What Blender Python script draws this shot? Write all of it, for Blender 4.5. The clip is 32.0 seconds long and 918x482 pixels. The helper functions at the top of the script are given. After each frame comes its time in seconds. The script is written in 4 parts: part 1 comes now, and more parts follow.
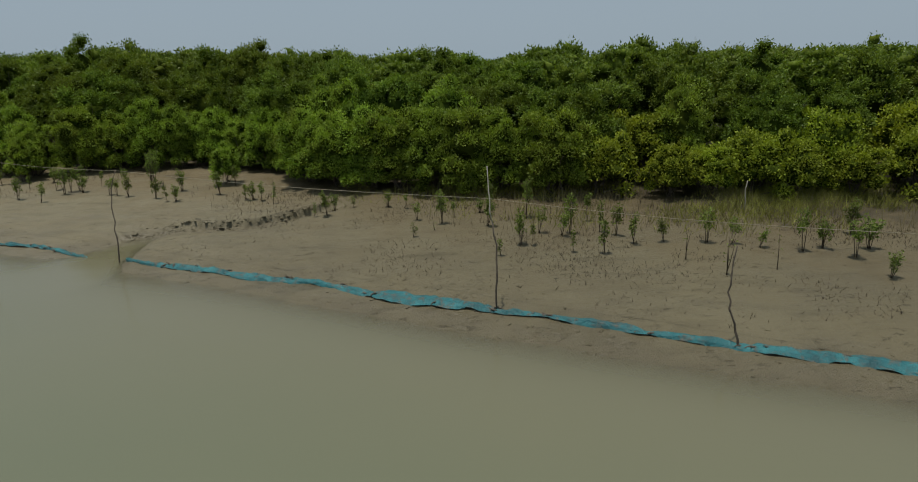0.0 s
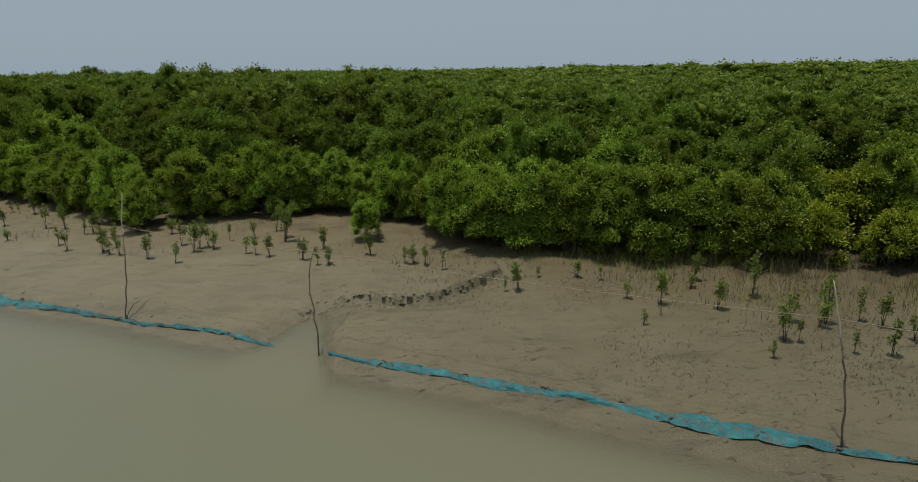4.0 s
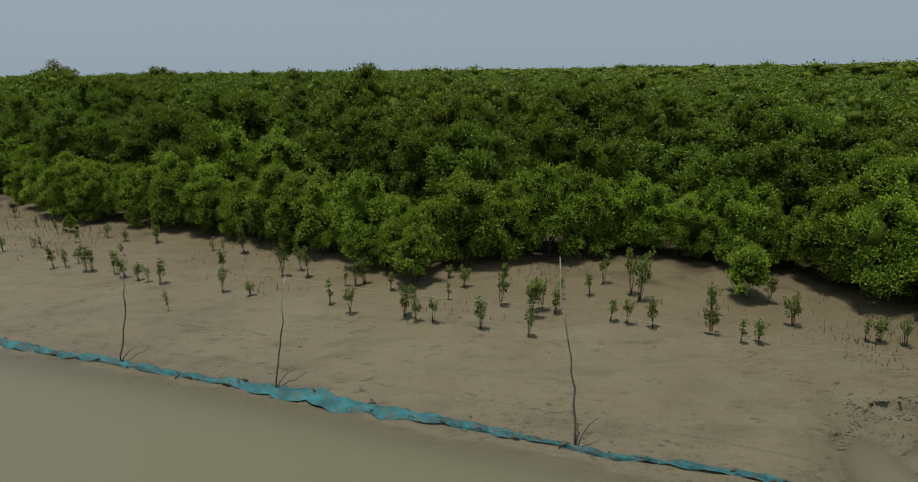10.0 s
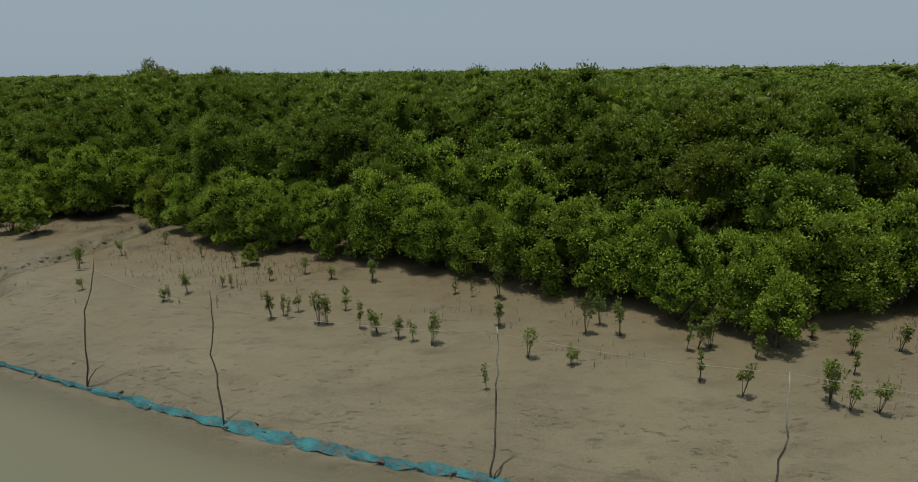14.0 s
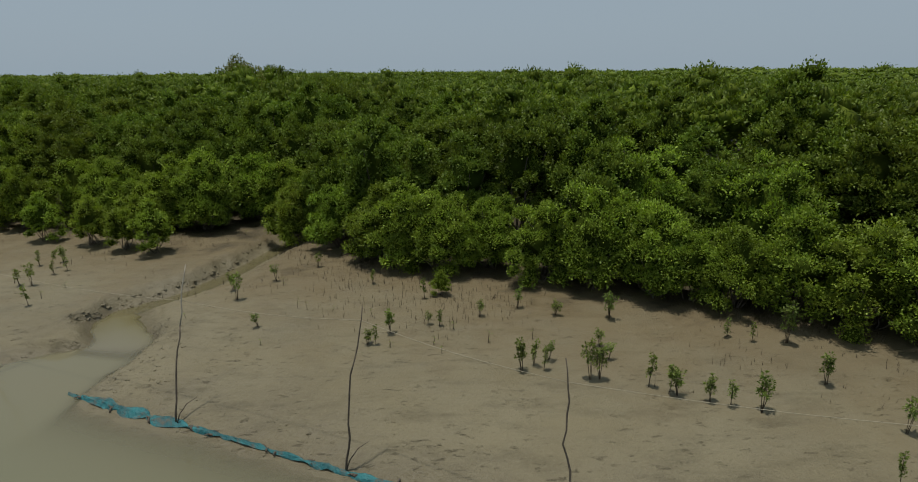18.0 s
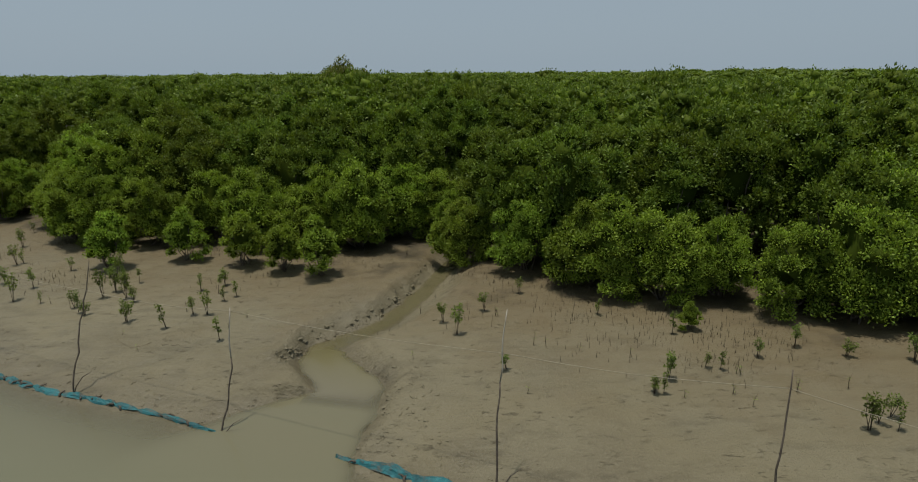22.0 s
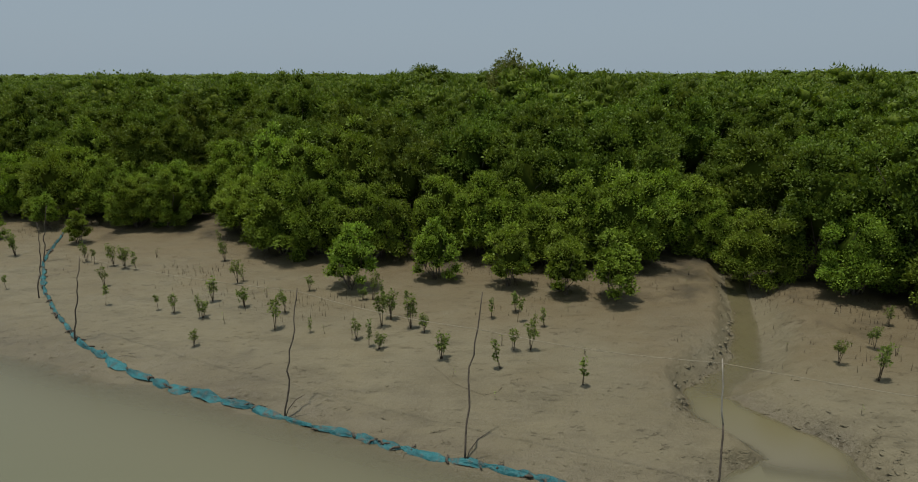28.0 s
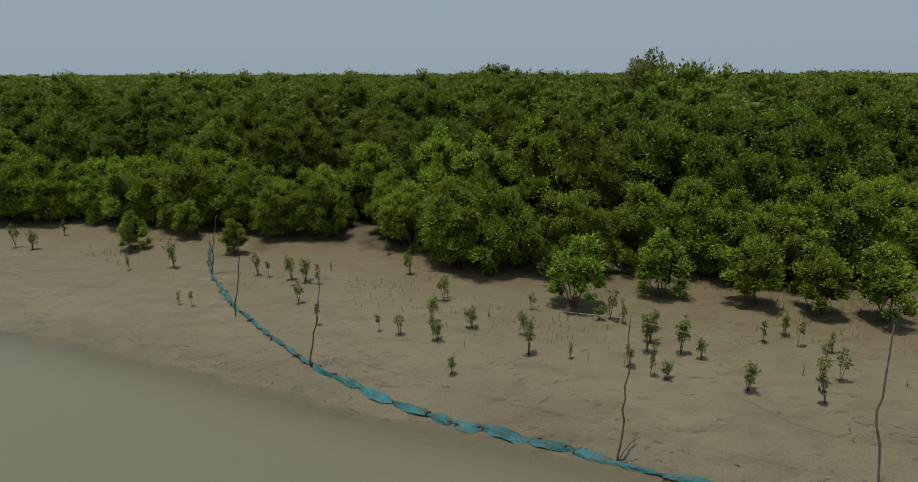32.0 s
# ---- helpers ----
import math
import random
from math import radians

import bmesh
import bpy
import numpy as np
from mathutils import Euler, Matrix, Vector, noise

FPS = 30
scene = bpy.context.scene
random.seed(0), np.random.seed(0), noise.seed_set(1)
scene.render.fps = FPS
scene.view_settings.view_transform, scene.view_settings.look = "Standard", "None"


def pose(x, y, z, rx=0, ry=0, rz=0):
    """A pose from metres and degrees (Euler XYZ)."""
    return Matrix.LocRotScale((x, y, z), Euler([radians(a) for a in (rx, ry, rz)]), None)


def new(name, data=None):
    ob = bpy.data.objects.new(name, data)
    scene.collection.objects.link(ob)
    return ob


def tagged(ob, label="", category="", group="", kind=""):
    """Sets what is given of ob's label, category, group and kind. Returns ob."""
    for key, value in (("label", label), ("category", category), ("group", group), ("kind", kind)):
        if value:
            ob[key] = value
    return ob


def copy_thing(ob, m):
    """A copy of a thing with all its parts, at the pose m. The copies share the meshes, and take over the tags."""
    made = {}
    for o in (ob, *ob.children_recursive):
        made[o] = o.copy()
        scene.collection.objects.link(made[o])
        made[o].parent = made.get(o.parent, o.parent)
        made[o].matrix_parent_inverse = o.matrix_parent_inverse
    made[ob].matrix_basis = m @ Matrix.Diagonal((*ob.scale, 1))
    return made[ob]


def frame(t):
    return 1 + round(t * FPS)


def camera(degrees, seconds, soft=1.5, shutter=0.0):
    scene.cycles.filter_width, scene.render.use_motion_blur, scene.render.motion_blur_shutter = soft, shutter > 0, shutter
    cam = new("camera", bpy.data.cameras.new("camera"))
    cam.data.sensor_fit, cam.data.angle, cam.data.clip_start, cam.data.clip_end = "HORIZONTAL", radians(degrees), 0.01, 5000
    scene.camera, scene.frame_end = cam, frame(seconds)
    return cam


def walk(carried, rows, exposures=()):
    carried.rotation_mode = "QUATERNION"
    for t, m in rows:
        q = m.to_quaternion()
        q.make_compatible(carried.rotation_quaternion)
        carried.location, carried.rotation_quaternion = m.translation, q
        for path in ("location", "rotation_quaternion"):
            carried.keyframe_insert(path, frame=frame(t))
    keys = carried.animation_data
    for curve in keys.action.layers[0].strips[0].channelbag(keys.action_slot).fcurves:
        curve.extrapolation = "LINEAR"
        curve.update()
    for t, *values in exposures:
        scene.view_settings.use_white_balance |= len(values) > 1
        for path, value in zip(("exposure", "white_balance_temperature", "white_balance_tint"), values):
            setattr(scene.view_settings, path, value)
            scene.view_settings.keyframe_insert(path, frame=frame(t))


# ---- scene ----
cam = camera(73.1, 32.0, soft=1.0)
METRES, EYE, TILT, LEAN, TURN = 62.0, 5.1, -15.5, 1.0, 0.0
ROWS = [
    (0.0, 0.0, 0.0, 0.0, -0.0, 0.0, 0.0),
    (0.5, -0.0162, 0.0083, 0.0044, 0.0, -0.0, -0.02),
    (1.0, -0.0313, 0.0161, 0.009, -0.0, 0.01, -0.03),
    (1.5, -0.0439, 0.0208, 0.0137, -0.01, 0.01, -0.03),
    (2.0, -0.0564, 0.0239, 0.019, -0.02, 0.01, -0.04),
    (2.5, -0.0673, 0.026, 0.024, -0.02, 0.02, -0.07),
    (3.0, -0.0782, 0.0277, 0.0293, -0.02, 0.03, -0.06),
    (3.5, -0.088, 0.0292, 0.0335, -0.03, 0.04, -0.07),
    (5.5, -0.1378, 0.0488, 0.0428, -0.22, 0.04, -0.1),
    (6.0, -0.1528, 0.0571, 0.0452, -0.2, 0.04, -0.07),
    (6.5, -0.167, 0.0653, 0.0469, -0.2, 0.1, -0.08),
    (7.0, -0.182, 0.0742, 0.0496, -0.19, 0.06, -0.07),
    (7.5, -0.1967, 0.0824, 0.0515, -0.26, 0.12, -0.1),
    (8.0, -0.2127, 0.091, 0.0543, -0.24, 0.06, -0.11),
    (8.5, -0.2285, 0.0988, 0.0566, -0.22, 0.05, -0.14),
    (9.0, -0.2487, 0.1074, 0.0594, -0.2, 0.01, -0.14),
    (9.5, -0.2673, 0.1157, 0.0614, -0.22, 0.06, -0.17),
    (10.0, -0.2898, 0.1257, 0.0639, -0.21, 0.05, -0.1),
    (10.5, -0.3093, 0.1356, 0.0659, -0.18, 0.11, -0.09),
    (11.0, -0.3318, 0.147, 0.0692, -0.19, 0.07, -0.11),
    (11.5, -0.3512, 0.1567, 0.0721, -0.2, 0.06, -0.11),
    (12.0, -0.3719, 0.1672, 0.0754, -0.17, 0.07, -0.11),
    (12.5, -0.3901, 0.1762, 0.0784, -0.2, 0.07, -0.16),
    (13.0, -0.4079, 0.185, 0.0805, -0.27, 0.14, -0.17),
    (13.5, -0.4228, 0.1923, 0.0826, -0.21, 0.08, -0.18),
    (14.0, -0.4386, 0.199, 0.0837, -0.23, 0.12, -0.2),
    (14.5, -0.4534, 0.2049, 0.0851, -0.22, 0.11, -0.21),
    (16.5, -0.5099, 0.2348, 0.091, -0.24, 0.22, -0.36),
    (17.0, -0.5237, 0.2417, 0.0925, -0.23, 0.2, -0.36),
    (17.5, -0.5362, 0.2478, 0.094, -0.2, 0.2, -0.4),
    (18.0, -0.5492, 0.2541, 0.0956, -0.19, 0.21, -0.45),
    (18.5, -0.5619, 0.2595, 0.0972, -0.14, 0.2, -0.47),
    (19.0, -0.5753, 0.2649, 0.0987, -0.12, 0.21, -0.5),
    (19.5, -0.5875, 0.2696, 0.1002, -0.1, 0.23, -0.48),
    (20.0, -0.6002, 0.2745, 0.1016, -0.07, 0.26, -0.52),
    (20.5, -0.6127, 0.2786, 0.1027, -0.05, 0.26, -0.5),
    (21.0, -0.627, 0.2825, 0.1041, -0.04, 0.25, -0.5),
    (21.5, -0.6409, 0.2856, 0.1055, -0.04, 0.22, -0.48),
    (22.0, -0.6561, 0.2887, 0.1064, 0.02, 0.25, -0.53),
    (22.5, -0.6707, 0.2916, 0.1069, -0.01, 0.32, -0.6),
    (23.0, -0.6844, 0.2965, 0.1083, 0.06, 0.32, -0.62),
    (23.5, -0.6964, 0.301, 0.1093, 0.06, 0.31, -0.62),
    (24.0, -0.7092, 0.3057, 0.1098, 0.05, 0.35, -0.65),
    (24.5, -0.7202, 0.3103, 0.1106, 0.1, 0.34, -0.67),
    (25.0, -0.7318, 0.3152, 0.1109, 0.13, 0.38, -0.72),
    (25.5, -0.7429, 0.3187, 0.1117, 0.17, 0.36, -0.7),
    (27.5, -0.7923, 0.3339, 0.1122, 0.13, 0.42, -0.85),
    (28.0, -0.8062, 0.3376, 0.1128, 0.17, 0.39, -0.89),
    (28.5, -0.8199, 0.3406, 0.1135, 0.19, 0.42, -0.9),
    (29.0, -0.8344, 0.3444, 0.1144, 0.19, 0.43, -0.88),
    (29.5, -0.8483, 0.3487, 0.1155, 0.25, 0.4, -0.89),
    (30.0, -0.8631, 0.3531, 0.1164, 0.27, 0.43, -0.97),
    (30.5, -0.8766, 0.356, 0.1169, 0.28, 0.42, -0.97),
    (31.0, -0.8902, 0.3588, 0.1172, 0.32, 0.44, -1.02),
    (31.5, -0.9024, 0.3609, 0.1171, 0.34, 0.45, -1.0),
    (32.0, -0.9143, 0.3629, 0.1174, 0.36, 0.44, -1.0),
]
walk(cam, [(t, pose(0, 0, EYE, TILT, LEAN, TURN) @ pose(METRES * x, METRES * y, METRES * z, 90 + pitch, roll, yaw)) for t, x, y, z, yaw, pitch, roll in ROWS])


# ---- sky, sun ----
SUN_DIR = Vector((-0.12, 0.0, 1.0)).normalized()
world = bpy.data.worlds.new("hazy_sky")
scene.world = world
world.use_nodes = True
wn, wl = world.node_tree.nodes, world.node_tree.links
sky = wn.new("ShaderNodeTexSky")
sky.sky_type = "NISHITA"
sky.sun_disc = False
sky.sun_elevation = radians(75)
sky.sun_rotation = radians(-79)
sky.air_density, sky.dust_density, sky.ozone_density = 1.0, 2.5, 1.2
gain = wn.new("ShaderNodeMix")
gain.data_type, gain.blend_type = "RGBA", "MULTIPLY"
gain.inputs[0].default_value = 1.0
gain.inputs[7].default_value = (0.045, 0.045, 0.045, 1)
haze = wn.new("ShaderNodeMix")
haze.data_type = "RGBA"
haze.inputs[0].default_value = 0.85
haze.inputs[7].default_value = (0.328, 0.406, 0.472, 1)
wl.new(sky.outputs[0], gain.inputs[6])
wl.new(gain.outputs[2], haze.inputs[6])
wl.new(haze.outputs[2], wn["Background"].inputs["Color"])
wn["Background"].inputs["Strength"].default_value = 1.0

sun = new("sun", bpy.data.lights.new("sun", "SUN"))
sun.data.energy = 3.0
sun.data.angle = radians(1.5)
sun.data.color = (1.0, 0.95, 0.86)
sun.matrix_world = Matrix.Translation((0, 0, 60)) @ SUN_DIR.to_track_quat("Z", "Y").to_matrix().to_4x4()

# ---- materials ----


def mat(name):
    m = bpy.data.materials.new(name)
    m.use_nodes = True
    n, l = m.node_tree.nodes, m.node_tree.links
    return m, n, l, n["Principled BSDF"]


def noise_node(n, l, scale, detail=4.0, rough=0.55, vector=None):
    t = n.new("ShaderNodeTexNoise")
    t.inputs["Scale"].default_value = scale
    t.inputs["Detail"].default_value = detail
    t.inputs["Roughness"].default_value = rough
    if vector is not None:
        l.new(vector, t.inputs["Vector"])
    return t.outputs["Fac"]


def ramp(n, l, fac, *stops):
    r = n.new("ShaderNodeValToRGB")
    e = r.color_ramp.elements
    e[0].position, e[0].color = stops[0][0], (*stops[0][1], 1)
    e[1].position, e[1].color = stops[-1][0], (*stops[-1][1], 1)
    for p, c in stops[1:-1]:
        k = e.new(p)
        k.color = (*c, 1)
    l.new(fac, r.inputs["Fac"])
    return r.outputs["Color"]


def mixed(n, l, fac, a, b, blend="MIX"):
    x = n.new("ShaderNodeMix")
    x.data_type, x.blend_type = "RGBA", blend
    for i, v in ((0, fac), (6, a), (7, b)):
        if isinstance(v, (int, float)):
            x.inputs[i].default_value = v
        elif isinstance(v, tuple):
            x.inputs[i].default_value = (*v, 1)
        else:
            l.new(v, x.inputs[i])
    return x.outputs[2]


def ranged(n, l, v, a, b, c=0.0, d=1.0):
    x = n.new("ShaderNodeMapRange")
    l.new(v, x.inputs["Value"])
    for k, w in (("From Min", a), ("From Max", b), ("To Min", c), ("To Max", d)):
        x.inputs[k].default_value = w
    return x.outputs["Result"]


def bumped(n, l, bsdf, height, strength, distance, before=None):
    b = n.new("ShaderNodeBump")
    b.inputs["Strength"].default_value = strength
    b.inputs["Distance"].default_value = distance
    l.new(height, b.inputs["Height"])
    if before is not None:
        l.new(before, b.inputs["Normal"])
    l.new(b.outputs["Normal"], bsdf.inputs["Normal"])
    return b.outputs["Normal"]


def make_mud():
    m, n, l, p = mat("wet_mud")
    pos = n.new("ShaderNodeNewGeometry").outputs["Position"]
    sep = n.new("ShaderNodeSeparateXYZ")
    l.new(pos, sep.inputs[0])
    stretch = n.new("ShaderNodeMapping")
    stretch.inputs["Rotation"].default_value = (0, 0, radians(22))
    stretch.inputs["Scale"].default_value = (0.35, 1.0, 1.0)
    l.new(pos, stretch.inputs["Vector"])
    broad = noise_node(n, l, 0.28, 5, 0.6, pos)
    streak = noise_node(n, l, 2.2, 6, 0.62, stretch.outputs[0])
    fine = noise_node(n, l, 16.0, 5, 0.65, pos)
    c = ramp(n, l, broad, (0.32, (0.142, 0.121, 0.073)), (0.68, (0.184, 0.160, 0.097)))
    c = mixed(n, l, ranged(n, l, streak, 0.5, 0.72), c, (0.110, 0.094, 0.055))
    c = mixed(n, l, ranged(n, l, fine, 0.50, 0.75, 0, 0.6), c, (0.222, 0.195, 0.126))
    # browner silt in wide patches, small pits and crumbs
    c = mixed(n, l, ranged(n, l, noise_node(n, l, 0.5, 4, 0.6, pos), 0.45, 0.70, 0.0, 0.55), c, (0.171, 0.144, 0.081))
    pits = noise_node(n, l, 8.5, 3, 0.75, stretch.outputs[0])
    some = ranged(n, l, noise_node(n, l, 0.8, 3, 0.6, pos), 0.42, 0.60, 0.15, 1.0)
    speck = n.new("ShaderNodeMath")
    speck.operation = "MULTIPLY"
    l.new(ranged(n, l, pits, 0.60, 0.68), speck.inputs[0])
    l.new(some, speck.inputs[1])
    c = mixed(n, l, ranged(n, l, speck.outputs[0], 0, 1, 0, 0.5), c, (0.066, 0.053, 0.031))
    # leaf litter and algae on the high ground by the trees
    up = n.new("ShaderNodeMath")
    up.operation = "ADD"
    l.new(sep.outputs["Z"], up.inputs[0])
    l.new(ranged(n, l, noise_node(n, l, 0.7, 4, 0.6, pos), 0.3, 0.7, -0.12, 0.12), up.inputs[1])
    c = mixed(n, l, ranged(n, l, up.outputs[0], 0.42, 0.76, 0.0, 0.70), c, (0.138, 0.102, 0.050))
    # humus and leaves well inside the forest, darkened to paint the canopy's shade
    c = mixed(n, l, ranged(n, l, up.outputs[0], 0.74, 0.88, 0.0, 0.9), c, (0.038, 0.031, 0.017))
    dash_map = n.new("ShaderNodeMapping")
    dash_map.inputs["Rotation"].default_value = (0, 0, radians(20))
    dash_map.inputs["Scale"].default_value = (1.0, 2.6, 1.0)
    l.new(pos, dash_map.inputs["Vector"])
    dash = ranged(n, l, noise_node(n, l, 2.7, 3, 0.7, dash_map.outputs[0]), 0.60, 0.70)
    c = mixed(n, l, ranged(n, l, dash, 0, 1, 0, 0.14), c, (0.080, 0.064, 0.038))
    c = mixed(n, l, ranged(n, l, sep.outputs["X"], -12.0, 0.0, 0.0, 0.85), c, mixed(n, l, 1.0, c, (0.71, 0.70, 0.645), "MULTIPLY"))
    wet = ranged(n, l, up.outputs[0], 0.28, 0.03)
    c = mixed(n, l, wet, c, mixed(n, l, 1.0, c, (0.86, 0.85, 0.86), "MULTIPLY"))
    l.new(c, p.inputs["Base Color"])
    gloss = noise_node(n, l, 0.9, 4, 0.6, stretch.outputs[0])
    rough = n.new("ShaderNodeMath")
    rough.operation = "SUBTRACT"
    l.new(ranged(n, l, gloss, 0.3, 0.7, 0.45, 0.75), rough.inputs[0])
    l.new(ranged(n, l, wet, 0, 1, 0, 0.20), rough.inputs[1])
    l.new(rough.outputs[0], p.inputs["Roughness"])
    p.inputs["Specular IOR Level"].default_value = 0.35
    b = bumped(n, l, p, fine, 0.9, 0.04)
    b = bumped(n, l, p, ranged(n, l, speck.outputs[0], 0, 1, 1, 0), 0.7, 0.05, b)
    b = bumped(n, l, p, streak, 0.38, 0.07, b)
    b = bumped(n, l, p, ranged(n, l, dash, 0, 1, 1, 0), 0.35, 0.04, b)
    dents = n.new("ShaderNodeTexVoronoi")
    dents.inputs["Scale"].default_value = 2.6
    l.new(pos, dents.inputs["Vector"])
    bumped(n, l, p, ranged(n, l, dents.outputs["Distance"], 0.0, 0.28), 0.35, 0.05, b)
    return m


def make_water(name, a, b, silt, start=4.5, full=11.5, clear=0.055):
    """Silty water: its opacity grows with the depth kept on the mesh."""
    m, n, l, p = mat(name)
    pos = n.new("ShaderNodeNewGeometry").outputs["Position"]
    c = ramp(n, l, noise_node(n, l, 0.09, 4, 0.55, pos), (0.3, a), (0.7, b))
    # more silt in suspension near the bank, which runs straight
    off = n.new("ShaderNodeVectorMath")
    off.operation = "DOT_PRODUCT"
    l.new(pos, off.inputs[0])
    off.inputs[1].default_value = (0.373, 0.928, 0.0)
    c = mixed(n, l, ranged(n, l, off.outputs["Value"], start, full, 0.0, 0.85), c, silt)
    l.new(c, p.inputs["Base Color"])
    p.inputs["Roughness"].default_value = 0.13
    p.inputs["IOR"].default_value = 1.33
    b = bumped(n, l, p, noise_node(n, l, 1.3, 3, 0.5, pos), 0.10, 0.05)
    bumped(n, l, p, noise_node(n, l, 7.0, 3, 0.5, pos), 0.10, 0.012, b)
    deep = n.new("ShaderNodeAttribute")
    deep.attribute_name = "depth"
    fade = n.new("ShaderNodeMath")
    fade.operation = "DIVIDE"
    l.new(deep.outputs["Fac"], fade.inputs[0])
    fade.inputs[1].default_value = -clear
    power = n.new("ShaderNodeMath")
    power.operation = "EXPONENT"
    l.new(fade.outputs[0], power.inputs[0])
    see = n.new("ShaderNodeBsdfTransparent")
    mx = n.new("ShaderNodeMixShader")
    l.new(power.outputs[0], mx.inputs[0])
    l.new(p.outputs[0], mx.inputs[1])
    l.new(see.outputs[0], mx.inputs[2])
    l.new(mx.outputs[0], n["Material Output"].inputs["Surface"])
    return m


def make_leaf(name, dark, mid, light, glow, olive=0.0):
    m, n, l, p = mat(name)
    island = n.new("ShaderNodeNewGeometry")
    per = n.new("ShaderNodeObjectInfo").outputs["Random"]
    c = ramp(n, l, island.outputs["Random Per Island"], (0.0, dark), (0.55, mid), (1.0, light))
    big = noise_node(n, l, 0.33, 3, 0.6, island.outputs["Position"])
    wide = noise_node(n, l, 0.07, 3, 0.55, island.outputs["Position"])
    c = mixed(n, l, ranged(n, l, wide, 0.48, 0.66, 0.0, olive), c, (0.105, 0.108, 0.014))
    hue = n.new("ShaderNodeHueSaturation")
    l.new(ranged(n, l, per, 0, 1, 0.488, 0.507), hue.inputs["Hue"])
    value = n.new("ShaderNodeMath")
    value.operation = "MULTIPLY"
    l.new(ranged(n, l, big, 0.3, 0.7, 0.75, 1.22), value.inputs[0])
    l.new(ranged(n, l, per, 0, 1, 0.88, 1.12), value.inputs[1])
    # whole twigs differ in age and colour
    twig = n.new("ShaderNodeMath")
    twig.operation = "MULTIPLY"
    l.new(value.outputs[0], twig.inputs[0])
    l.new(ranged(n, l, noise_node(n, l, 1.9, 2, 0.5, island.outputs["Position"]), 0.34, 0.66, 0.80, 1.22), twig.inputs[1])
    l.new(twig.outputs[0], hue.inputs["Value"])
    l.new(c, hue.inputs["Color"])
    l.new(hue.outputs[0], p.inputs["Base Color"])
    p.inputs["Roughness"].default_value = 0.5
    p.inputs["Specular IOR Level"].default_value = 0.18
    tr = n.new("ShaderNodeBsdfTranslucent")
    l.new(mixed(n, l, 1.0, hue.outputs[0], glow, "MULTIPLY"), tr.inputs["Color"])
    mx = n.new("ShaderNodeMixShader")
    mx.inputs[0].default_value = 0.22
    l.new(p.outputs[0], mx.inputs[1])
    l.new(tr.outputs[0], mx.inputs[2])
    l.new(mx.outputs[0], n["Material Output"].inputs["Surface"])
    return m


def make_bark(name, a, b, scale=9.0):
    m, n, l, p = mat(name)
    co = n.new("ShaderNodeTexCoord").outputs["Object"]
    f = noise_node(n, l, scale, 5, 0.65, co)
    l.new(ramp(n, l, f, (0.3, a), (0.7, b)), p.inputs["Base Color"])
    p.inputs["Roughness"].default_value = 0.85
    bumped(n, l, p, noise_node(n, l, scale * 4, 4, 0.6, co), 0.5, 0.01)
    return m


def make_net():
    m, n, l, p = mat("teal_netting")
    pos = n.new("ShaderNodeNewGeometry").outputs["Position"]
    f = noise_node(n, l, 2.4, 5, 0.65, pos)
    c = ramp(n, l, f, (0.30, (0.006, 0.058, 0.066)), (0.5, (0.012, 0.128, 0.142)), (0.70, (0.03, 0.205, 0.22)))
    dirt = noise_node(n, l, 5.5, 5, 0.7, pos)
    c = mixed(n, l, ranged(n, l, dirt, 0.51, 0.66, 0, 0.9), c, (0.10, 0.085, 0.06))
    l.new(c, p.inputs["Base Color"])
    p.inputs["Roughness"].default_value = 0.6
    b = bumped(n, l, p, noise_node(n, l, 45, 4, 0.7, pos), 0.7, 0.02)
    bumped(n, l, p, noise_node(n, l, 11, 3, 0.6, pos), 0.8, 0.06, b)
    return m


MUD = make_mud()
WATER = make_water("silty_water", (0.128, 0.143, 0.092), (0.147, 0.152, 0.096), (0.158, 0.141, 0.084))
BROWN_WATER = make_water("brown_rill_water", (0.157, 0.140, 0.089), (0.158, 0.142, 0.092), (0.150, 0.130, 0.058), 13.6, 15.6, 0.035)
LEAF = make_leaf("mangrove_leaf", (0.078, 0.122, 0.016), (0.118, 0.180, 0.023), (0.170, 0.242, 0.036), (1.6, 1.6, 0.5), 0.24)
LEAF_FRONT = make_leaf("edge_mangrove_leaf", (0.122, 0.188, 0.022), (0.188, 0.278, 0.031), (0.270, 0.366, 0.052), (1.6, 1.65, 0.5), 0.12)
LEAF_LIGHT = make_leaf("young_mangrove_leaf", (0.180, 0.232, 0.020), (0.232, 0.295, 0.026), (0.295, 0.358, 0.042), (1.5, 1.5, 0.4))
LEAF_DRY = make_leaf("thin_yellowish_leaf", (0.12, 0.13, 0.03), (0.16, 0.175, 0.04), (0.21, 0.22, 0.07), (1.5, 1.5, 0.8))
BLADE = make_leaf("marsh_grass_blade", (0.16, 0.165, 0.04), (0.22, 0.23, 0.05), (0.29, 0.31, 0.07), (1.4, 1.4, 0.6))
BARK = make_bark("grey_bark", (0.060, 0.047, 0.034), (0.125, 0.102, 0.076))
# clump cores coloured darker than the leaves to stand in for crown shade
CORE_SHADE = make_leaf("painted_crown_shade", (0.030, 0.047, 0.007), (0.048, 0.072, 0.010), (0.070, 0.100, 0.014), (1.5, 1.5, 0.4), 0.2)
